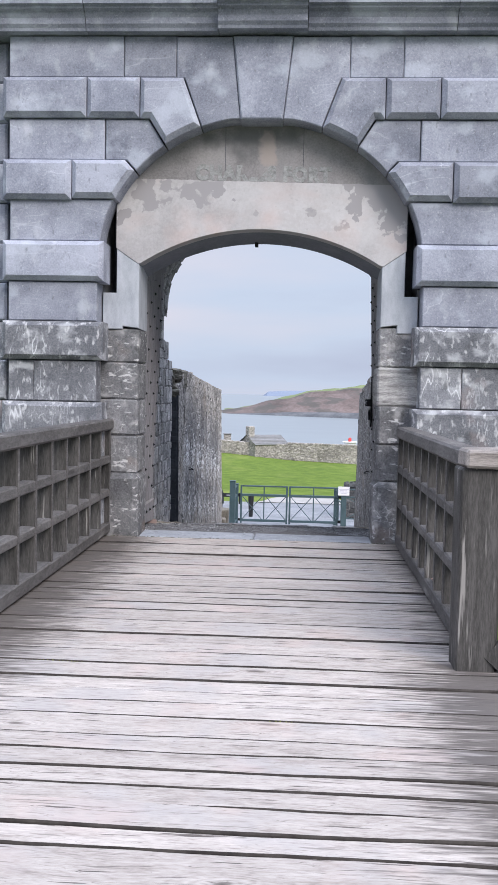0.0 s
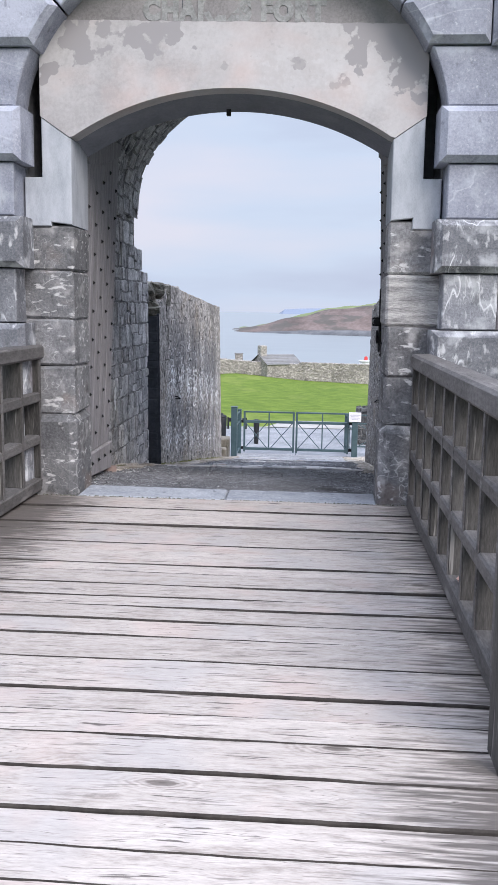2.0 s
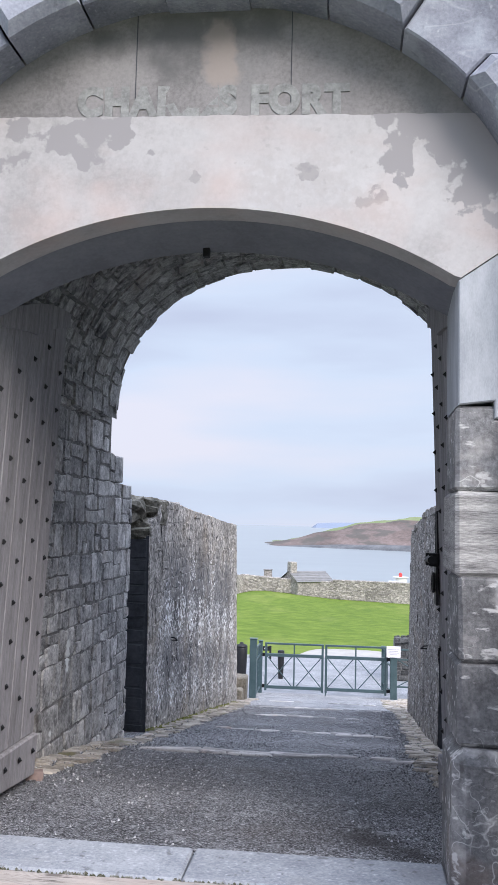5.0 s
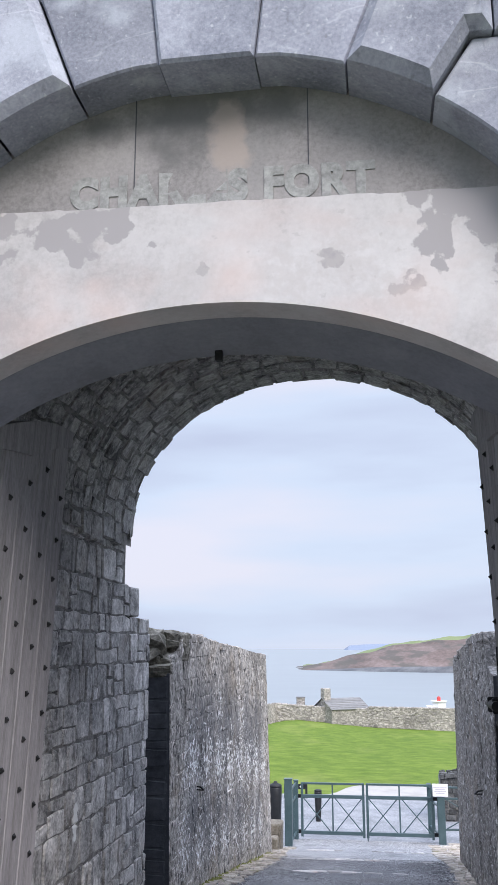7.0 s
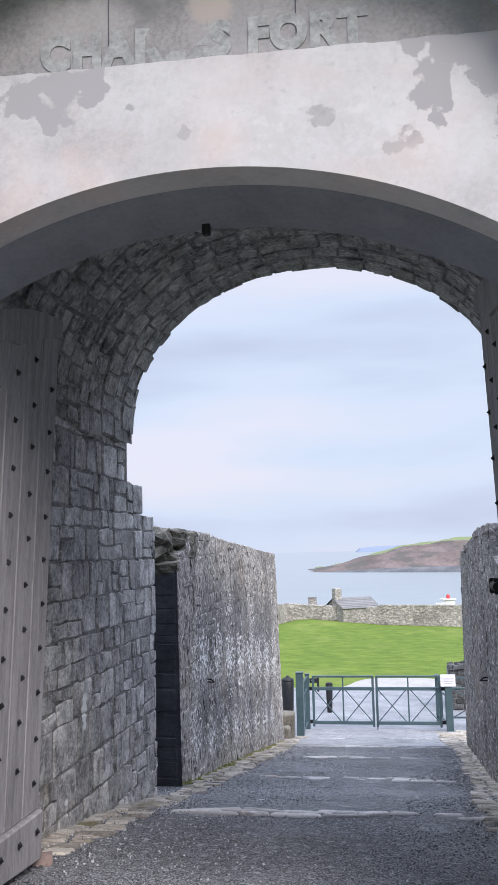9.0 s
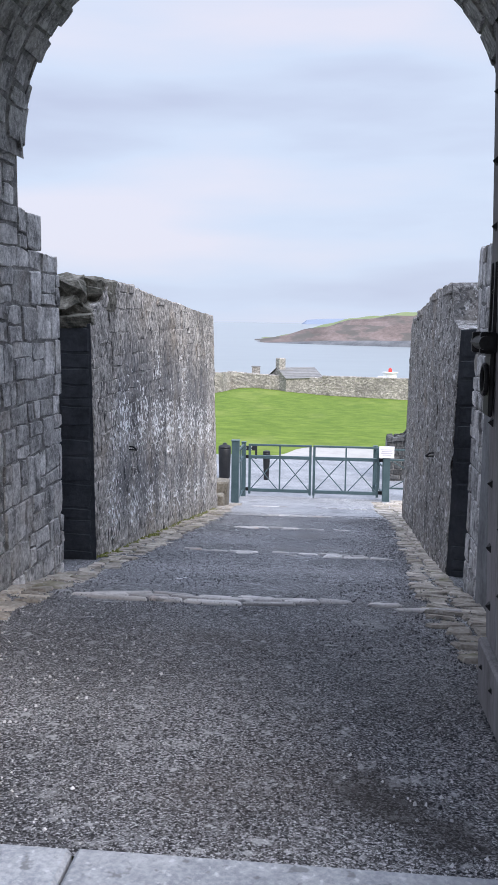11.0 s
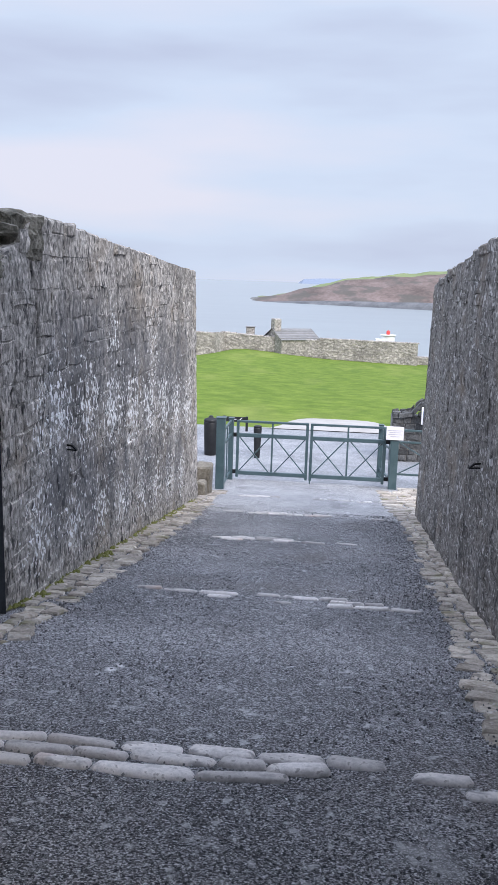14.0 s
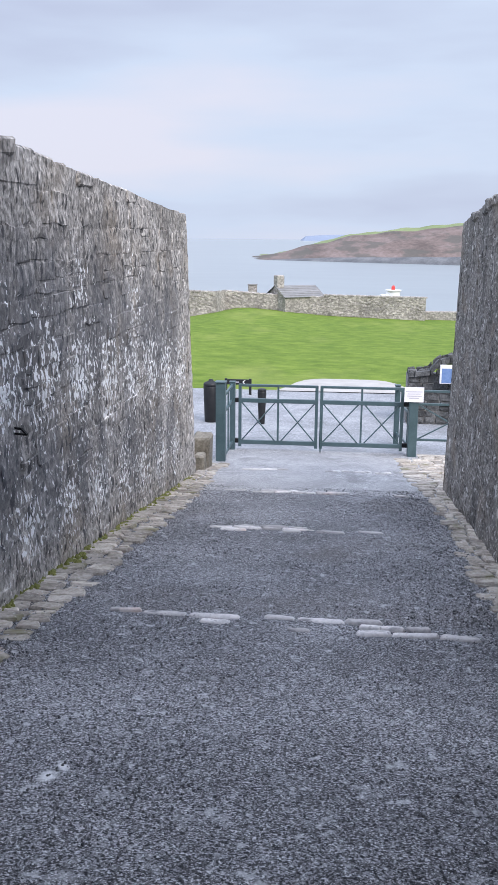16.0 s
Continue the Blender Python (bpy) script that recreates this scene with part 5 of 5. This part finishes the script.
for k, x0, x1, n in ((19, -0.95, -0.7, 26), (23, 0.3, 0.45, 10)):
    for _ in range(n):
        x = rnd.uniform(x0, x1)
        yy, rr = seam_y(k, x) + rnd.gauss(0, 0.003), rnd.uniform(0.003, 0.007)
        o = len(tuft_v)
        tuft_v += [(x + 1.5 * rr * math.cos(q), yy + rr * math.sin(q), -0.012) for q in (0, 1.26, 2.51, 3.77, 5.03)] + [(x, yy, rnd.uniform(0.0, 0.007))]
        tuft_f += [(o + i, o + (i + 1) % 5, o + 5) for i in range(5)]
tagged(piece("seam_moss", tuft_v, tuft_f, M_MOSS), "small green moss tufts in the seams between the planks", "moss", kind="stuff")

# ---- lattice parapets ----
def parapet(sg, x, y0, y1, label):
    p = base("timber_parapet", x, (y0 + y1) / 2, 0, label, "parapet", "timber parapets")
    inner = x - sg * 0.04
    for z0, z1, w in ((0.02, 0.125, 0.16), (0.39, 0.465, 0.10), (0.72, 0.795, 0.10)):
        lo, hi = sorted((inner - sg * (0.014 if z0 < 0.1 else 0.007), inner + sg * w))
        part("rail", box(lo, hi, y0, y1, z0, z1, 0.010, 0.004), M_RAIL, p)
    lo, hi = sorted((inner - sg * 0.025, inner + sg * 0.13))
    part("top_rail", box(lo, hi, y0 - 0.03, y1 + 0.02, 1.055, 1.16, 0.016, 0.005), M_RAIL, p, "worn top rail")
    n = round((y1 - y0) / 0.41)
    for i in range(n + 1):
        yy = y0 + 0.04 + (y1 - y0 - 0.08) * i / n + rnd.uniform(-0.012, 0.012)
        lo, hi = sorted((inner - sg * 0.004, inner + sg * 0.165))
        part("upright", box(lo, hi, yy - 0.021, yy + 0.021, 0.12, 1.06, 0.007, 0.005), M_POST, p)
        # added pale strip: the upright's lighter inner face put into colour
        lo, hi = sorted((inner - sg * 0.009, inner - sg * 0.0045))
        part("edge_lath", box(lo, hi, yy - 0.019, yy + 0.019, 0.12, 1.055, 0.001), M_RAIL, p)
    return p


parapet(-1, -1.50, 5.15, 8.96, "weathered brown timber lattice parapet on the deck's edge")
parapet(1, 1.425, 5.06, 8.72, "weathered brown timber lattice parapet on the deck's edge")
for sg, x in ((-1, -1.52), (1, 1.395)):
    post = base("timber_post", x, 4.96, 0, "stout weathered timber newel post with a flat cap", "post", "parapet posts")
    part("shaft", box(x - 0.11, x + 0.11, 4.86, 5.07, -0.02, 1.09, 0.012, 0.004), M_POST, post)
    part("cap", box(x - 0.12 + 0.03 * sg, x + 0.12 + 0.03 * sg, 4.82, 5.09, 1.09, 1.19, 0.014, 0.005), M_CAPWOOD, post, "flat timber cap")
    part("strut", bar((x + sg * 0.20, 4.92, 1.10), (x + sg * 0.24, 4.92, 0.0), 0.12, 0.10, 0.008), M_POST, post)
    part("brace", bar((x + sg * 0.10, 4.90, 0.05), (x + sg * 0.62, 4.75, 0.75), 0.09, 0.09, 0.008), M_POST, post)

leaf_v = [(1.43 + 0.035 * math.cos(q) * k, 6.50 + 0.05 * math.sin(q) * k, 0.128 + 0.030 * k * k * (1 + 0.5 * math.sin(3 * q))) for k in (0.0, 0.5, 1.0) for q in (0, 1.05, 2.09, 3.14, 4.19, 5.24)]
leaf_f = [(a + i, a + (i + 1) % 6, a + 6 + (i + 1) % 6, a + 6 + i) for a in (0, 6) for i in range(6)]
withered = piece("dead_leaf", leaf_v, leaf_f, M_LEAF)
tagged(withered, "curled pinkish-brown dead leaf on the parapet's bottom rail", "leaf")

# ---- gate leaves ----
stud_bm = bmesh.new()
for px, py in ((1, 1), (1, -1), (-1, -1), (-1, 1)):
    stud_bm.verts.new((0, px * 0.016, py * 0.016))
stud_bm.verts.new((0.019, 0, 0))
sv = stud_bm.verts[:]
stud_bm.faces.new(sv[:4])
for i in range(4):
    stud_bm.faces.new((sv[i], sv[(i + 1) % 4], sv[4]))
bmesh.ops.recalc_face_normals(stud_bm, faces=stud_bm.faces[:])
STUD = bpy.data.meshes.new("stud")
stud_bm.to_mesh(STUD)
stud_bm.free()
STUD.materials.append(M_IRON)


def leaf_top(u):
    return 2.70 + 0.24 * math.sin(min(1.0, u / 1.1) * math.pi / 2)


def gate_leaf(name, sg, x_face, lean):
    leaf = base(name, x_face + sg * 0.05, 9.6, 0, "open studded timber gate leaf of weathered grey boards", "gate door", "gate leaves", "structure")
    y0, y1 = 9.51, 10.64
    n = 5
    lo, hi = sorted((x_face, x_face + sg * 0.085))
    for i in range(n):
        a, b = y0 + (y1 - y0) * i / n, y0 + (y1 - y0) * (i + 1) / n
        bm = box(lo, hi, a + 0.003, b - 0.003, 0.17, 2.5, 0.006)
        for v in bm.verts:
            if v.co.z > 2:
                v.co.z += leaf_top(v.co.y - y0) - 2.5
        part("board", bm, M_DOOR, leaf)
    lo2, hi2 = sorted((x_face - sg * 0.03, x_face + sg * 0.085))
    bm = box(lo2, hi2, y0, y1, -0.02, 0.168, 0.01)
    for v in bm.verts:
        v.co.z -= 0.07 * (v.co.y - y0) if v.co.z < 0.08 else 0
    part("bottom_board", bm, M_DOOR, leaf, "thick bottom board")
    # arched head board
    vs, fs = [], []
    for i in range(13):
        u = i / 12 * (y1 - y0)
        t = leaf_top(u)
        for off in (0.004, 0.20 - 0.10 * abs(2 * i / 12 - 1)):
            vs += [(x_face - sg * 0.022, y0 + u, t - off), (x_face + sg * 0.02, y0 + u, t - off)]
    for i in range(12):
        k = 4 * i
        fs += [(k, k + 4, k + 6, k + 2), (k, k + 1, k + 5, k + 4), (k + 2, k + 6, k + 7, k + 3), (k + 1, k + 3, k + 7, k + 5)]
    fs += [(0, 2, 3, 1), (48, 49, 51, 50)]
    piece("head_board", vs, fs, M_DOOR, leaf, "arched head board")
    for c in range(5):
        for r in range(10):
            zz = 0.32 + r * 0.245 + (0.122 if c % 2 else 0) + rnd.uniform(-0.012, 0.012)
            yy = y0 + 0.10 + c * 0.235 + rnd.uniform(-0.01, 0.01)
            if zz > leaf_top(yy - y0) - 0.22:
                continue
            s = link("stud", STUD, None, leaf)
            s.matrix_basis = pose(x_face, yy, zz, rnd.uniform(-12, 12), 0, 180 if sg > 0 else 0)
    # each leaf is sheared so its edges line up in the camera's view
    for ob in leaf.children:
        if ob.data == STUD:
            ob.matrix_basis.translation.x -= sg * lean * (ob.matrix_basis.translation.z - 1.35)
        else:
            for v in ob.data.vertices:
                v.co.x -= sg * lean * (v.co.z - 1.35)
    return leaf


gate_leaf("door_1", -1, -1.265, 0.042)
right_leaf = gate_leaf("door_2", 1, 1.265, 0.032)
lock = part("lock_plate", box(1.245, 1.262, 10.50, 10.63, 1.08, 1.40, 0.006), M_IRON, right_leaf, "black iron lock plate")
part("bolt", turned([(0.026, -0.10), (0.026, 0.12)], 0, 0, 0, 14), M_IRON, lock, "black iron bolt").matrix_basis = pose(1.215, 10.55, 1.36, 90, 0, 0)
for yy in (10.52, 10.60):
    part("strap", box(1.248, 1.262, yy - 0.014, yy + 0.014, 1.36, 1.66, 0.004), M_IRON, right_leaf, "black iron strap")
part("bracket", box(1.20, 1.262, 10.47, 10.50, 1.32, 1.40, 0.006), M_IRON, right_leaf)
part("bracket", box(1.19, 1.262, 10.60, 10.63, 1.32, 1.40, 0.006), M_IRON, right_leaf)
ring_v, ring_f = [], []
for i in range(16):
    for j in range(6):
        a, b = 2 * math.pi * i / 16, 2 * math.pi * j / 6
        r = 0.055 + 0.010 * math.cos(b)
        ring_v.append((1.232 + 0.010 * math.sin(b), 10.54 + r * math.cos(a), 1.22 + r * math.sin(a)))
        ring_f.append((i * 6 + j, i * 6 + (j + 1) % 6, ((i + 1) % 16) * 6 + (j + 1) % 6, ((i + 1) % 16) * 6 + j))
piece("ring", ring_v, ring_f, M_IRON, right_leaf)
bpy.data.meshes["ring"].update()

# studs of the bottom boards
for leaf, sg, xf in ((bpy.data.objects["door_1"], -1, -1.265), (right_leaf, 1, 1.265)):
    for c in range(5):
        st2 = link("stud", STUD, None, leaf)
        st2.matrix_basis = pose(xf - sg * (0.03 - 0.047), 9.62 + c * 0.23, 0.075, 8, 0, 180 if sg > 0 else 0)

# hook under the soffit
hook = part("iron_hook", box(-0.075, -0.04, 9.42, 9.455, seg_z(0) - 0.105, seg_z(0) - 0.03, 0.004), M_IRON)
tagged(hook, "small black iron stub under the arch soffit", "hook")

# ---- steel gate across the lane ----
GY = 27.45
gz = road_z(GY)
TOPR, MIDR, LOWR = -1.47, -1.75, -2.535


def steel_post(name, x, y, w, top, parent, label=""):
    zb = road_z(y)
    return part(name, box(x - w / 2, x + w / 2, y - w / 2, y + w / 2, zb - 0.05, top, 0.008), M_GATE, parent, label)


vg = base("metal_gate", 0.2, GY, gz, "dark teal steel double gate with cross bracing, shut", "gate")
for x0, x1, hinge in ((-1.345, 0.115, 0), (0.155, 1.665, 1)):
    frm = part("gate_frame", bar((x0, GY, TOPR), (x1, GY, TOPR), 0.05, 0.045, 0.005), M_GATE, vg)
    part("middle_rail", bar((x0, GY, MIDR), (x1, GY, MIDR), 0.06, 0.075, 0.005), M_GATE, frm)
    part("bottom_rail", bar((x0, GY, LOWR), (x1, GY, LOWR), 0.06, 0.075, 0.005), M_GATE, frm)
    for x in (x0 + 0.025, x1 - 0.025):
        part("stile", bar((x, GY, TOPR + 0.02), (x, GY, LOWR - 0.09), 0.055, 0.055, 0.005), M_GATE, frm)
    mid = (x0 + x1) / 2
    part("muntin", bar((mid, GY, TOPR), (mid, GY, LOWR), 0.035, 0.035, 0.004), M_GATE, frm)
    for a, b in ((x0, mid), (mid, x1)):
        part("brace", bar((a + 0.03, GY - 0.012, MIDR), (b - 0.03, GY - 0.012, LOWR), 0.03, 0.022, 0.003), M_GATE, frm)
        part("brace", bar((a + 0.03, GY + 0.012, LOWR), (b - 0.03, GY + 0.012, MIDR), 0.03, 0.022, 0.003), M_GATE, frm)
    hx = x0 - 0.05 if hinge == 0 else x1 + 0.05
    for zz in (MIDR, LOWR + 0.02):
        part("hinge", box(hx - 0.05, hx + 0.05, GY - 0.03, GY + 0.03, zz - 0.04, zz + 0.04, 0.008), M_IRON, frm)
part("drop_bolt", bar((0.175, GY - 0.05, LOWR - 0.15), (0.175, GY - 0.05, LOWR + 0.45), 0.022, 0.022), M_GATE, vg)


def post_pair(x_front, y_front, x_back, y_back, top_f, top_b, label):
    pp = base("gate_post", x_front, y_front, road_z(y_front), label, "gate post", "gate posts")
    steel_post("front_post", x_front, y_front, 0.16, top_f, pp)
    steel_post("back_post", x_back, y_back, 0.10, top_b, pp)
    for zz in (top_b - 0.05, top_b - 0.33, LOWR):
        part("rail", bar((x_front, y_front, zz), (x_back, y_back, zz), 0.04, 0.045, 0.004), M_GATE, pp)
    for k in (0.3, 0.6):
        px, py = x_front + (x_back - x_front) * k, y_front + (y_back - y_front) * k
        part("baluster", bar((px, py, top_b - 0.05), (px, py, LOWR), 0.025, 0.025), M_GATE, pp)
    for zt, xx, yy, w in ((top_f, x_front, y_front, 0.19), (top_b, x_back, y_back, 0.12)):
        part("post_cap", box(xx - w / 2, xx + w / 2, yy - w / 2, yy + w / 2, zt, zt + 0.02, 0.006), M_GATE, pp)
    return pp


post_pair(-1.48, 25.94, -1.46, 27.45, -1.18, -1.42, "dark teal square steel gate post with side rails")
rp = post_pair(1.83, 27.3, 1.63, 28.6, -1.52, -1.60, "dark teal square steel gate post with side rails")
notice = base("notice", 1.88, 27.2, -1.5, "white paper notice fixed to the gate post", "notice")
part("sheet", box(1.65, 1.99, 27.185, 27.197, -1.66, -1.39, 0.002), M_PAPER, notice)
for k, w in enumerate((0.30, 0.22, 0.26, 0.18)):
    part("printed_line", box(1.82 - w / 2, 1.82 + w / 2, 27.181, 27.184, -1.475 - 0.04 * k, -1.465 - 0.04 * k), M_INK, notice)

# fence beyond the gate post
sf = base("steel_fence", 3.0, GY, gz, "dark teal steel fence panel with a cross brace", "fence")
for zz in (-1.50, -1.74, -2.40):
    part("rail", bar((1.90, GY, zz), (4.2, GY, zz), 0.04, 0.04, 0.004), M_GATE, sf)
for a, b in ((1.92, 3.1), (3.1, 4.15)):
    part("brace", bar((a, GY - 0.01, -1.74), (b, GY - 0.01, -2.40), 0.028, 0.022), M_GATE, sf)
    part("brace", bar((a, GY + 0.01, -2.40), (b, GY + 0.01, -1.74), 0.028, 0.022), M_GATE, sf)
for x in (3.1, 4.2):
    part("post", bar((x, GY, -1.48), (x, GY, gz - 0.05), 0.05, 0.05, 0.004), M_GATE, sf)

# stone block at the wall's foot
blk = part("stone_block", box(-1.78, -1.52, 24.75, 25.2, road_z(25) - 0.06, road_z(25) + 0.52, 0.03, 0.02), M_CAP)
tagged(blk, "squared grey-brown stone block at the wall's end", "stone")
blk2 = part("stone_block", box(-1.72, -1.55, 24.45, 24.72, road_z(24.6) - 0.06, road_z(24.6) + 0.26, 0.03, 0.02), M_CAP)
tagged(blk2, "small rough stone block at the wall's end", "stone")

# ---- forecourt things ----
zb = land_z(0, 31) + 0.02
bin_ = base("litter_bin", -2.36, 31.0, zb, "black plastic litter bin with a domed lid", "bin")
part("body", turned([(0.125, 0.0), (0.15, 0.03), (0.175, 0.82), (0.165, 0.84)], -2.36, 31.0, zb), M_BIN, bin_, smooth=True)
part("lid", turned([(0.17, 0.84), (0.175, 0.87), (0.15, 0.91), (0.06, 0.94), (0.05, 0.98), (0.02, 0.99)], -2.36, 31.0, zb), M_BIN, bin_, smooth=True)
zb2 = land_z(-0.9, 30.9) + 0.02
bol = base("bollard", -1.2, 30.9, zb2, "black tapered bollard standing on the gravel", "bollard")
part("shaft", turned([(0.065, 0.0), (0.07, 0.03), (0.10, 0.72), (0.095, 0.76)], -1.2, 30.9, zb2), M_BIN, bol, smooth=True)
part("cap", turned([(0.10, 0.76), (0.095, 0.79), (0.05, 0.81)], -1.2, 30.9, zb2), M_BIN, bol, smooth=True)
zb3 = land_z(-2, 35.4) + 0.02
sgn = base("finger_sign", -1.95, 35.4, zb3, "low dark finger sign with a white arrow", "sign")
part("board", box(-2.55, -1.92, 35.38, 35.42, zb3 + 0.27, zb3 + 0.42, 0.006), M_BIN, sgn)
part("leg", box(-1.93, -1.86, 35.37, 35.43, zb3 - 0.05, zb3 + 0.44, 0.006), M_BIN, sgn)
part("leg", box(-2.60, -2.53, 35.37, 35.43, zb3 - 0.05, zb3 + 0.44, 0.006), M_BIN, sgn)
for a, b in (((-2.10, zb3 + 0.345), (-2.03, zb3 + 0.40)), ((-2.10, zb3 + 0.345), (-2.03, zb3 + 0.29))):
    part("arrow", bar((a[0], 35.372, a[1]), (b[0], 35.372, b[1]), 0.018, 0.01, up=(0, 1, 0)), M_WHITE, sgn, "white arrow")
part("printed_line", box(-2.42, -2.20, 35.370, 35.376, zb3 + 0.33, zb3 + 0.36), M_INK, sgn)

# low rubble wall with an information board
lw = base("wall_low", 4.5, 33, -3, "low dark rubble wall beside the lawn", "wall", kind="structure")


def low_top(u):
    return interp(u, [(2.05, -1.72), (2.55, -1.66), (2.7, -1.45), (3.6, -1.2), (6.5, -1.1)])


part("mortar", box(2.06, 6.5, 31.53, 32.2, -3.1, -1.85), M_MORTAR, lw)
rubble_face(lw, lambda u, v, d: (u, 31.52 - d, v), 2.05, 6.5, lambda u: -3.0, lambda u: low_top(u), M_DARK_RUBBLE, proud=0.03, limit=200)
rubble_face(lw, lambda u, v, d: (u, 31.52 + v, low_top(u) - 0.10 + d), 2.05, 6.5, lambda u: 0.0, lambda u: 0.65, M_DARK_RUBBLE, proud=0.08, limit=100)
ib = base("information_board", 3.15, 31.2, -2.9, "blue and white information board by the low wall", "sign")
part("leg", box(3.05, 3.10, 31.25, 31.30, -2.98, -1.6, 0.004), M_BIN, ib)
part("panel", box(2.72, 3.44, 31.20, 31.245, -1.96, -1.54, 0.006), M_PAPER, ib)
part("printed_area", box(2.76, 3.40, 31.194, 31.199, -1.94, -1.62), M_PRINT, ib)

# ---- far wall, house, lighthouse ----
fw = base("wall_far", 0, 78, -4.5, "pale rubble boundary wall beyond the lawn", "wall", kind="structure")
FTOP = [(-40, -2.2), (-10.3, -2.67), (-7.8, -2.8), (-6.5, -2.92), (-3.0, -3.15), (-0.9, -3.2), (-0.6, -3.05), (6.95, -3.18)]


def far_y(u):
    return interp(u, [(-40, 66), (-8.2, 75.2), (-7.9, 77.4), (7, 78.6)])


fu = steps(-40, -8.2, 0.6) + steps(-8.1, 6.95, 0.3)
sheet("rough_face", fu, steps(0, 1, 0.1), lambda u, s: (u, far_y(u) + 0.05 * noise.noise((u * 2, s * 6, 0)), (land_z(u, far_y(u)) - 0.3) * (1 - s) + s * interp(u, FTOP)), M_FARWALL, fw)
sheet("top_and_back", fu, [0, 1, 2], lambda u, s: (u, far_y(u) + (0.0 if s == 0 else 0.6), interp(u, FTOP) if s < 2 else land_z(u, 79) - 0.4), M_FARWALL, fw)
piece("end_face", [(6.95, 78.6, -5.4), (6.95, 78.6, -3.18), (6.95, 79.2, -3.18), (6.95, 79.2, -5.4)], [(0, 1, 2, 3)], M_FARWALL, fw)
far_v, far_f = [], []
u = -20.0
while u < 6.9:
    w = rnd.uniform(0.25, 0.6)
    t = interp(u, FTOP)
    vs, fs = rubble_stone(lambda a, b, d: (a, far_y(a) - 0.05 + b, t - 0.02 + d), u, u + w - 0.03, 0.0, 0.6, 0.06, 0.03)
    o = len(far_v)
    far_v += vs
    far_f += [tuple(i + o for i in f) for f in fs]
    u += w
for _ in range(1500):
    u = rnd.uniform(-14, 6.7)
    lo, hi = land_z(u, 78), interp(u, FTOP)
    v = rnd.uniform(lo, hi - 0.1)
    vs, fs = rubble_stone(lambda a, b, d: (a, far_y(a) - d, b), u, u + rnd.uniform(0.12, 0.3), v, v + rnd.uniform(0.07, 0.15), 0.03, 0.02)
    o = len(far_v)
    far_v += vs
    far_f += [tuple(i + o for i in f) for f in fs]
tagged(piece("rubble", far_v, far_f, M_FARWALL, fw), kind="stuff")
part("low_end", box(7.0, 10.5, 79.5, 80.1, -6, -4.25, 0.05), M_FARWALL, fw)

hs = base("cottage", -3.1, 78.6, -5, "stone cottage with a slate roof built into the far wall", "house")
HM = pose(-2.75, 78.9, 0, 0, 0, 33)
L, Wd, RZ, EZ = 1.75, 1.55, -2.42, -3.22
part("wall", box(-L + 0.1, L - 0.1, -Wd + 0.12, Wd - 0.12, -5.4, EZ, m=HM), M_FARWALL, hs)
for gx in (-L + 0.1, L - 0.1):
    tri = [(gx, -Wd + 0.12, EZ - 0.02), (gx, Wd - 0.12, EZ - 0.02), (gx, 0, RZ - 0.06)]
    piece("gable", [tuple(HM @ Vector(q)) for q in tri + [(q[0] + 0.15 * (1 if gx < 0 else -1), q[1], q[2]) for q in tri]], [(0, 1, 2), (3, 5, 4), (0, 2, 5, 3), (1, 4, 5, 2), (0, 3, 4, 1)], M_FARWALL, hs)
for e in (-Wd, Wd):
    for k in range(7):
        a, b = k / 7, (k + 1) / 7
        qs = [(-L, e * (1 - a), EZ + (RZ - EZ) * a + 0.03), (L, e * (1 - a), EZ + (RZ - EZ) * a + 0.03), (L, e * (1 - b), EZ + (RZ - EZ) * b), (-L, e * (1 - b), EZ + (RZ - EZ) * b), (-L, e * (1 - a), EZ + (RZ - EZ) * a), (L, e * (1 - a), EZ + (RZ - EZ) * a)]
        piece("slate_course", [tuple(HM @ Vector(q)) for q in qs], [(0, 1, 2, 3), (0, 4, 5, 1)], M_SLATE, hs)
part("chimney", box(-L + 0.08, -L + 0.66, -0.33, 0.33, -2.9, -1.66, 0.05, m=HM), M_FARWALL, hs, "square stone chimney")
ch = base("chimney_stack", -6.0, 81, -5, "low stone chimney stack behind the far wall", "chimney")
part("stack", box(-6.45, -5.8, 80.6, 81.2, -5.5, -2.55, 0.04), M_FARWALL, ch)
part("cap", box(-6.5, -5.75, 80.55, 81.25, -2.55, -2.48, 0.02), M_SLATE, ch)

lx, ly = 8.9, 150
lh = base("lighthouse", lx, ly, -16, "small white lighthouse with a red lantern by the shore", "lighthouse")
part("tower", turned([(1.3, 0), (1.05, 7.6), (1.25, 7.7), (1.25, 7.85)], lx, ly, -14.6, 24), M_WHITE, lh, smooth=False)
part("lantern", turned([(0.28, 0), (0.28, 0.5), (0.08, 0.68)], lx, ly, -6.76, 16), M_RED, lh, "red lantern")
part("annex", box(lx - 1.9, lx - 0.6, ly - 1, ly + 1, -15.5, -7.45, 0.03), M_WHITE, lh)
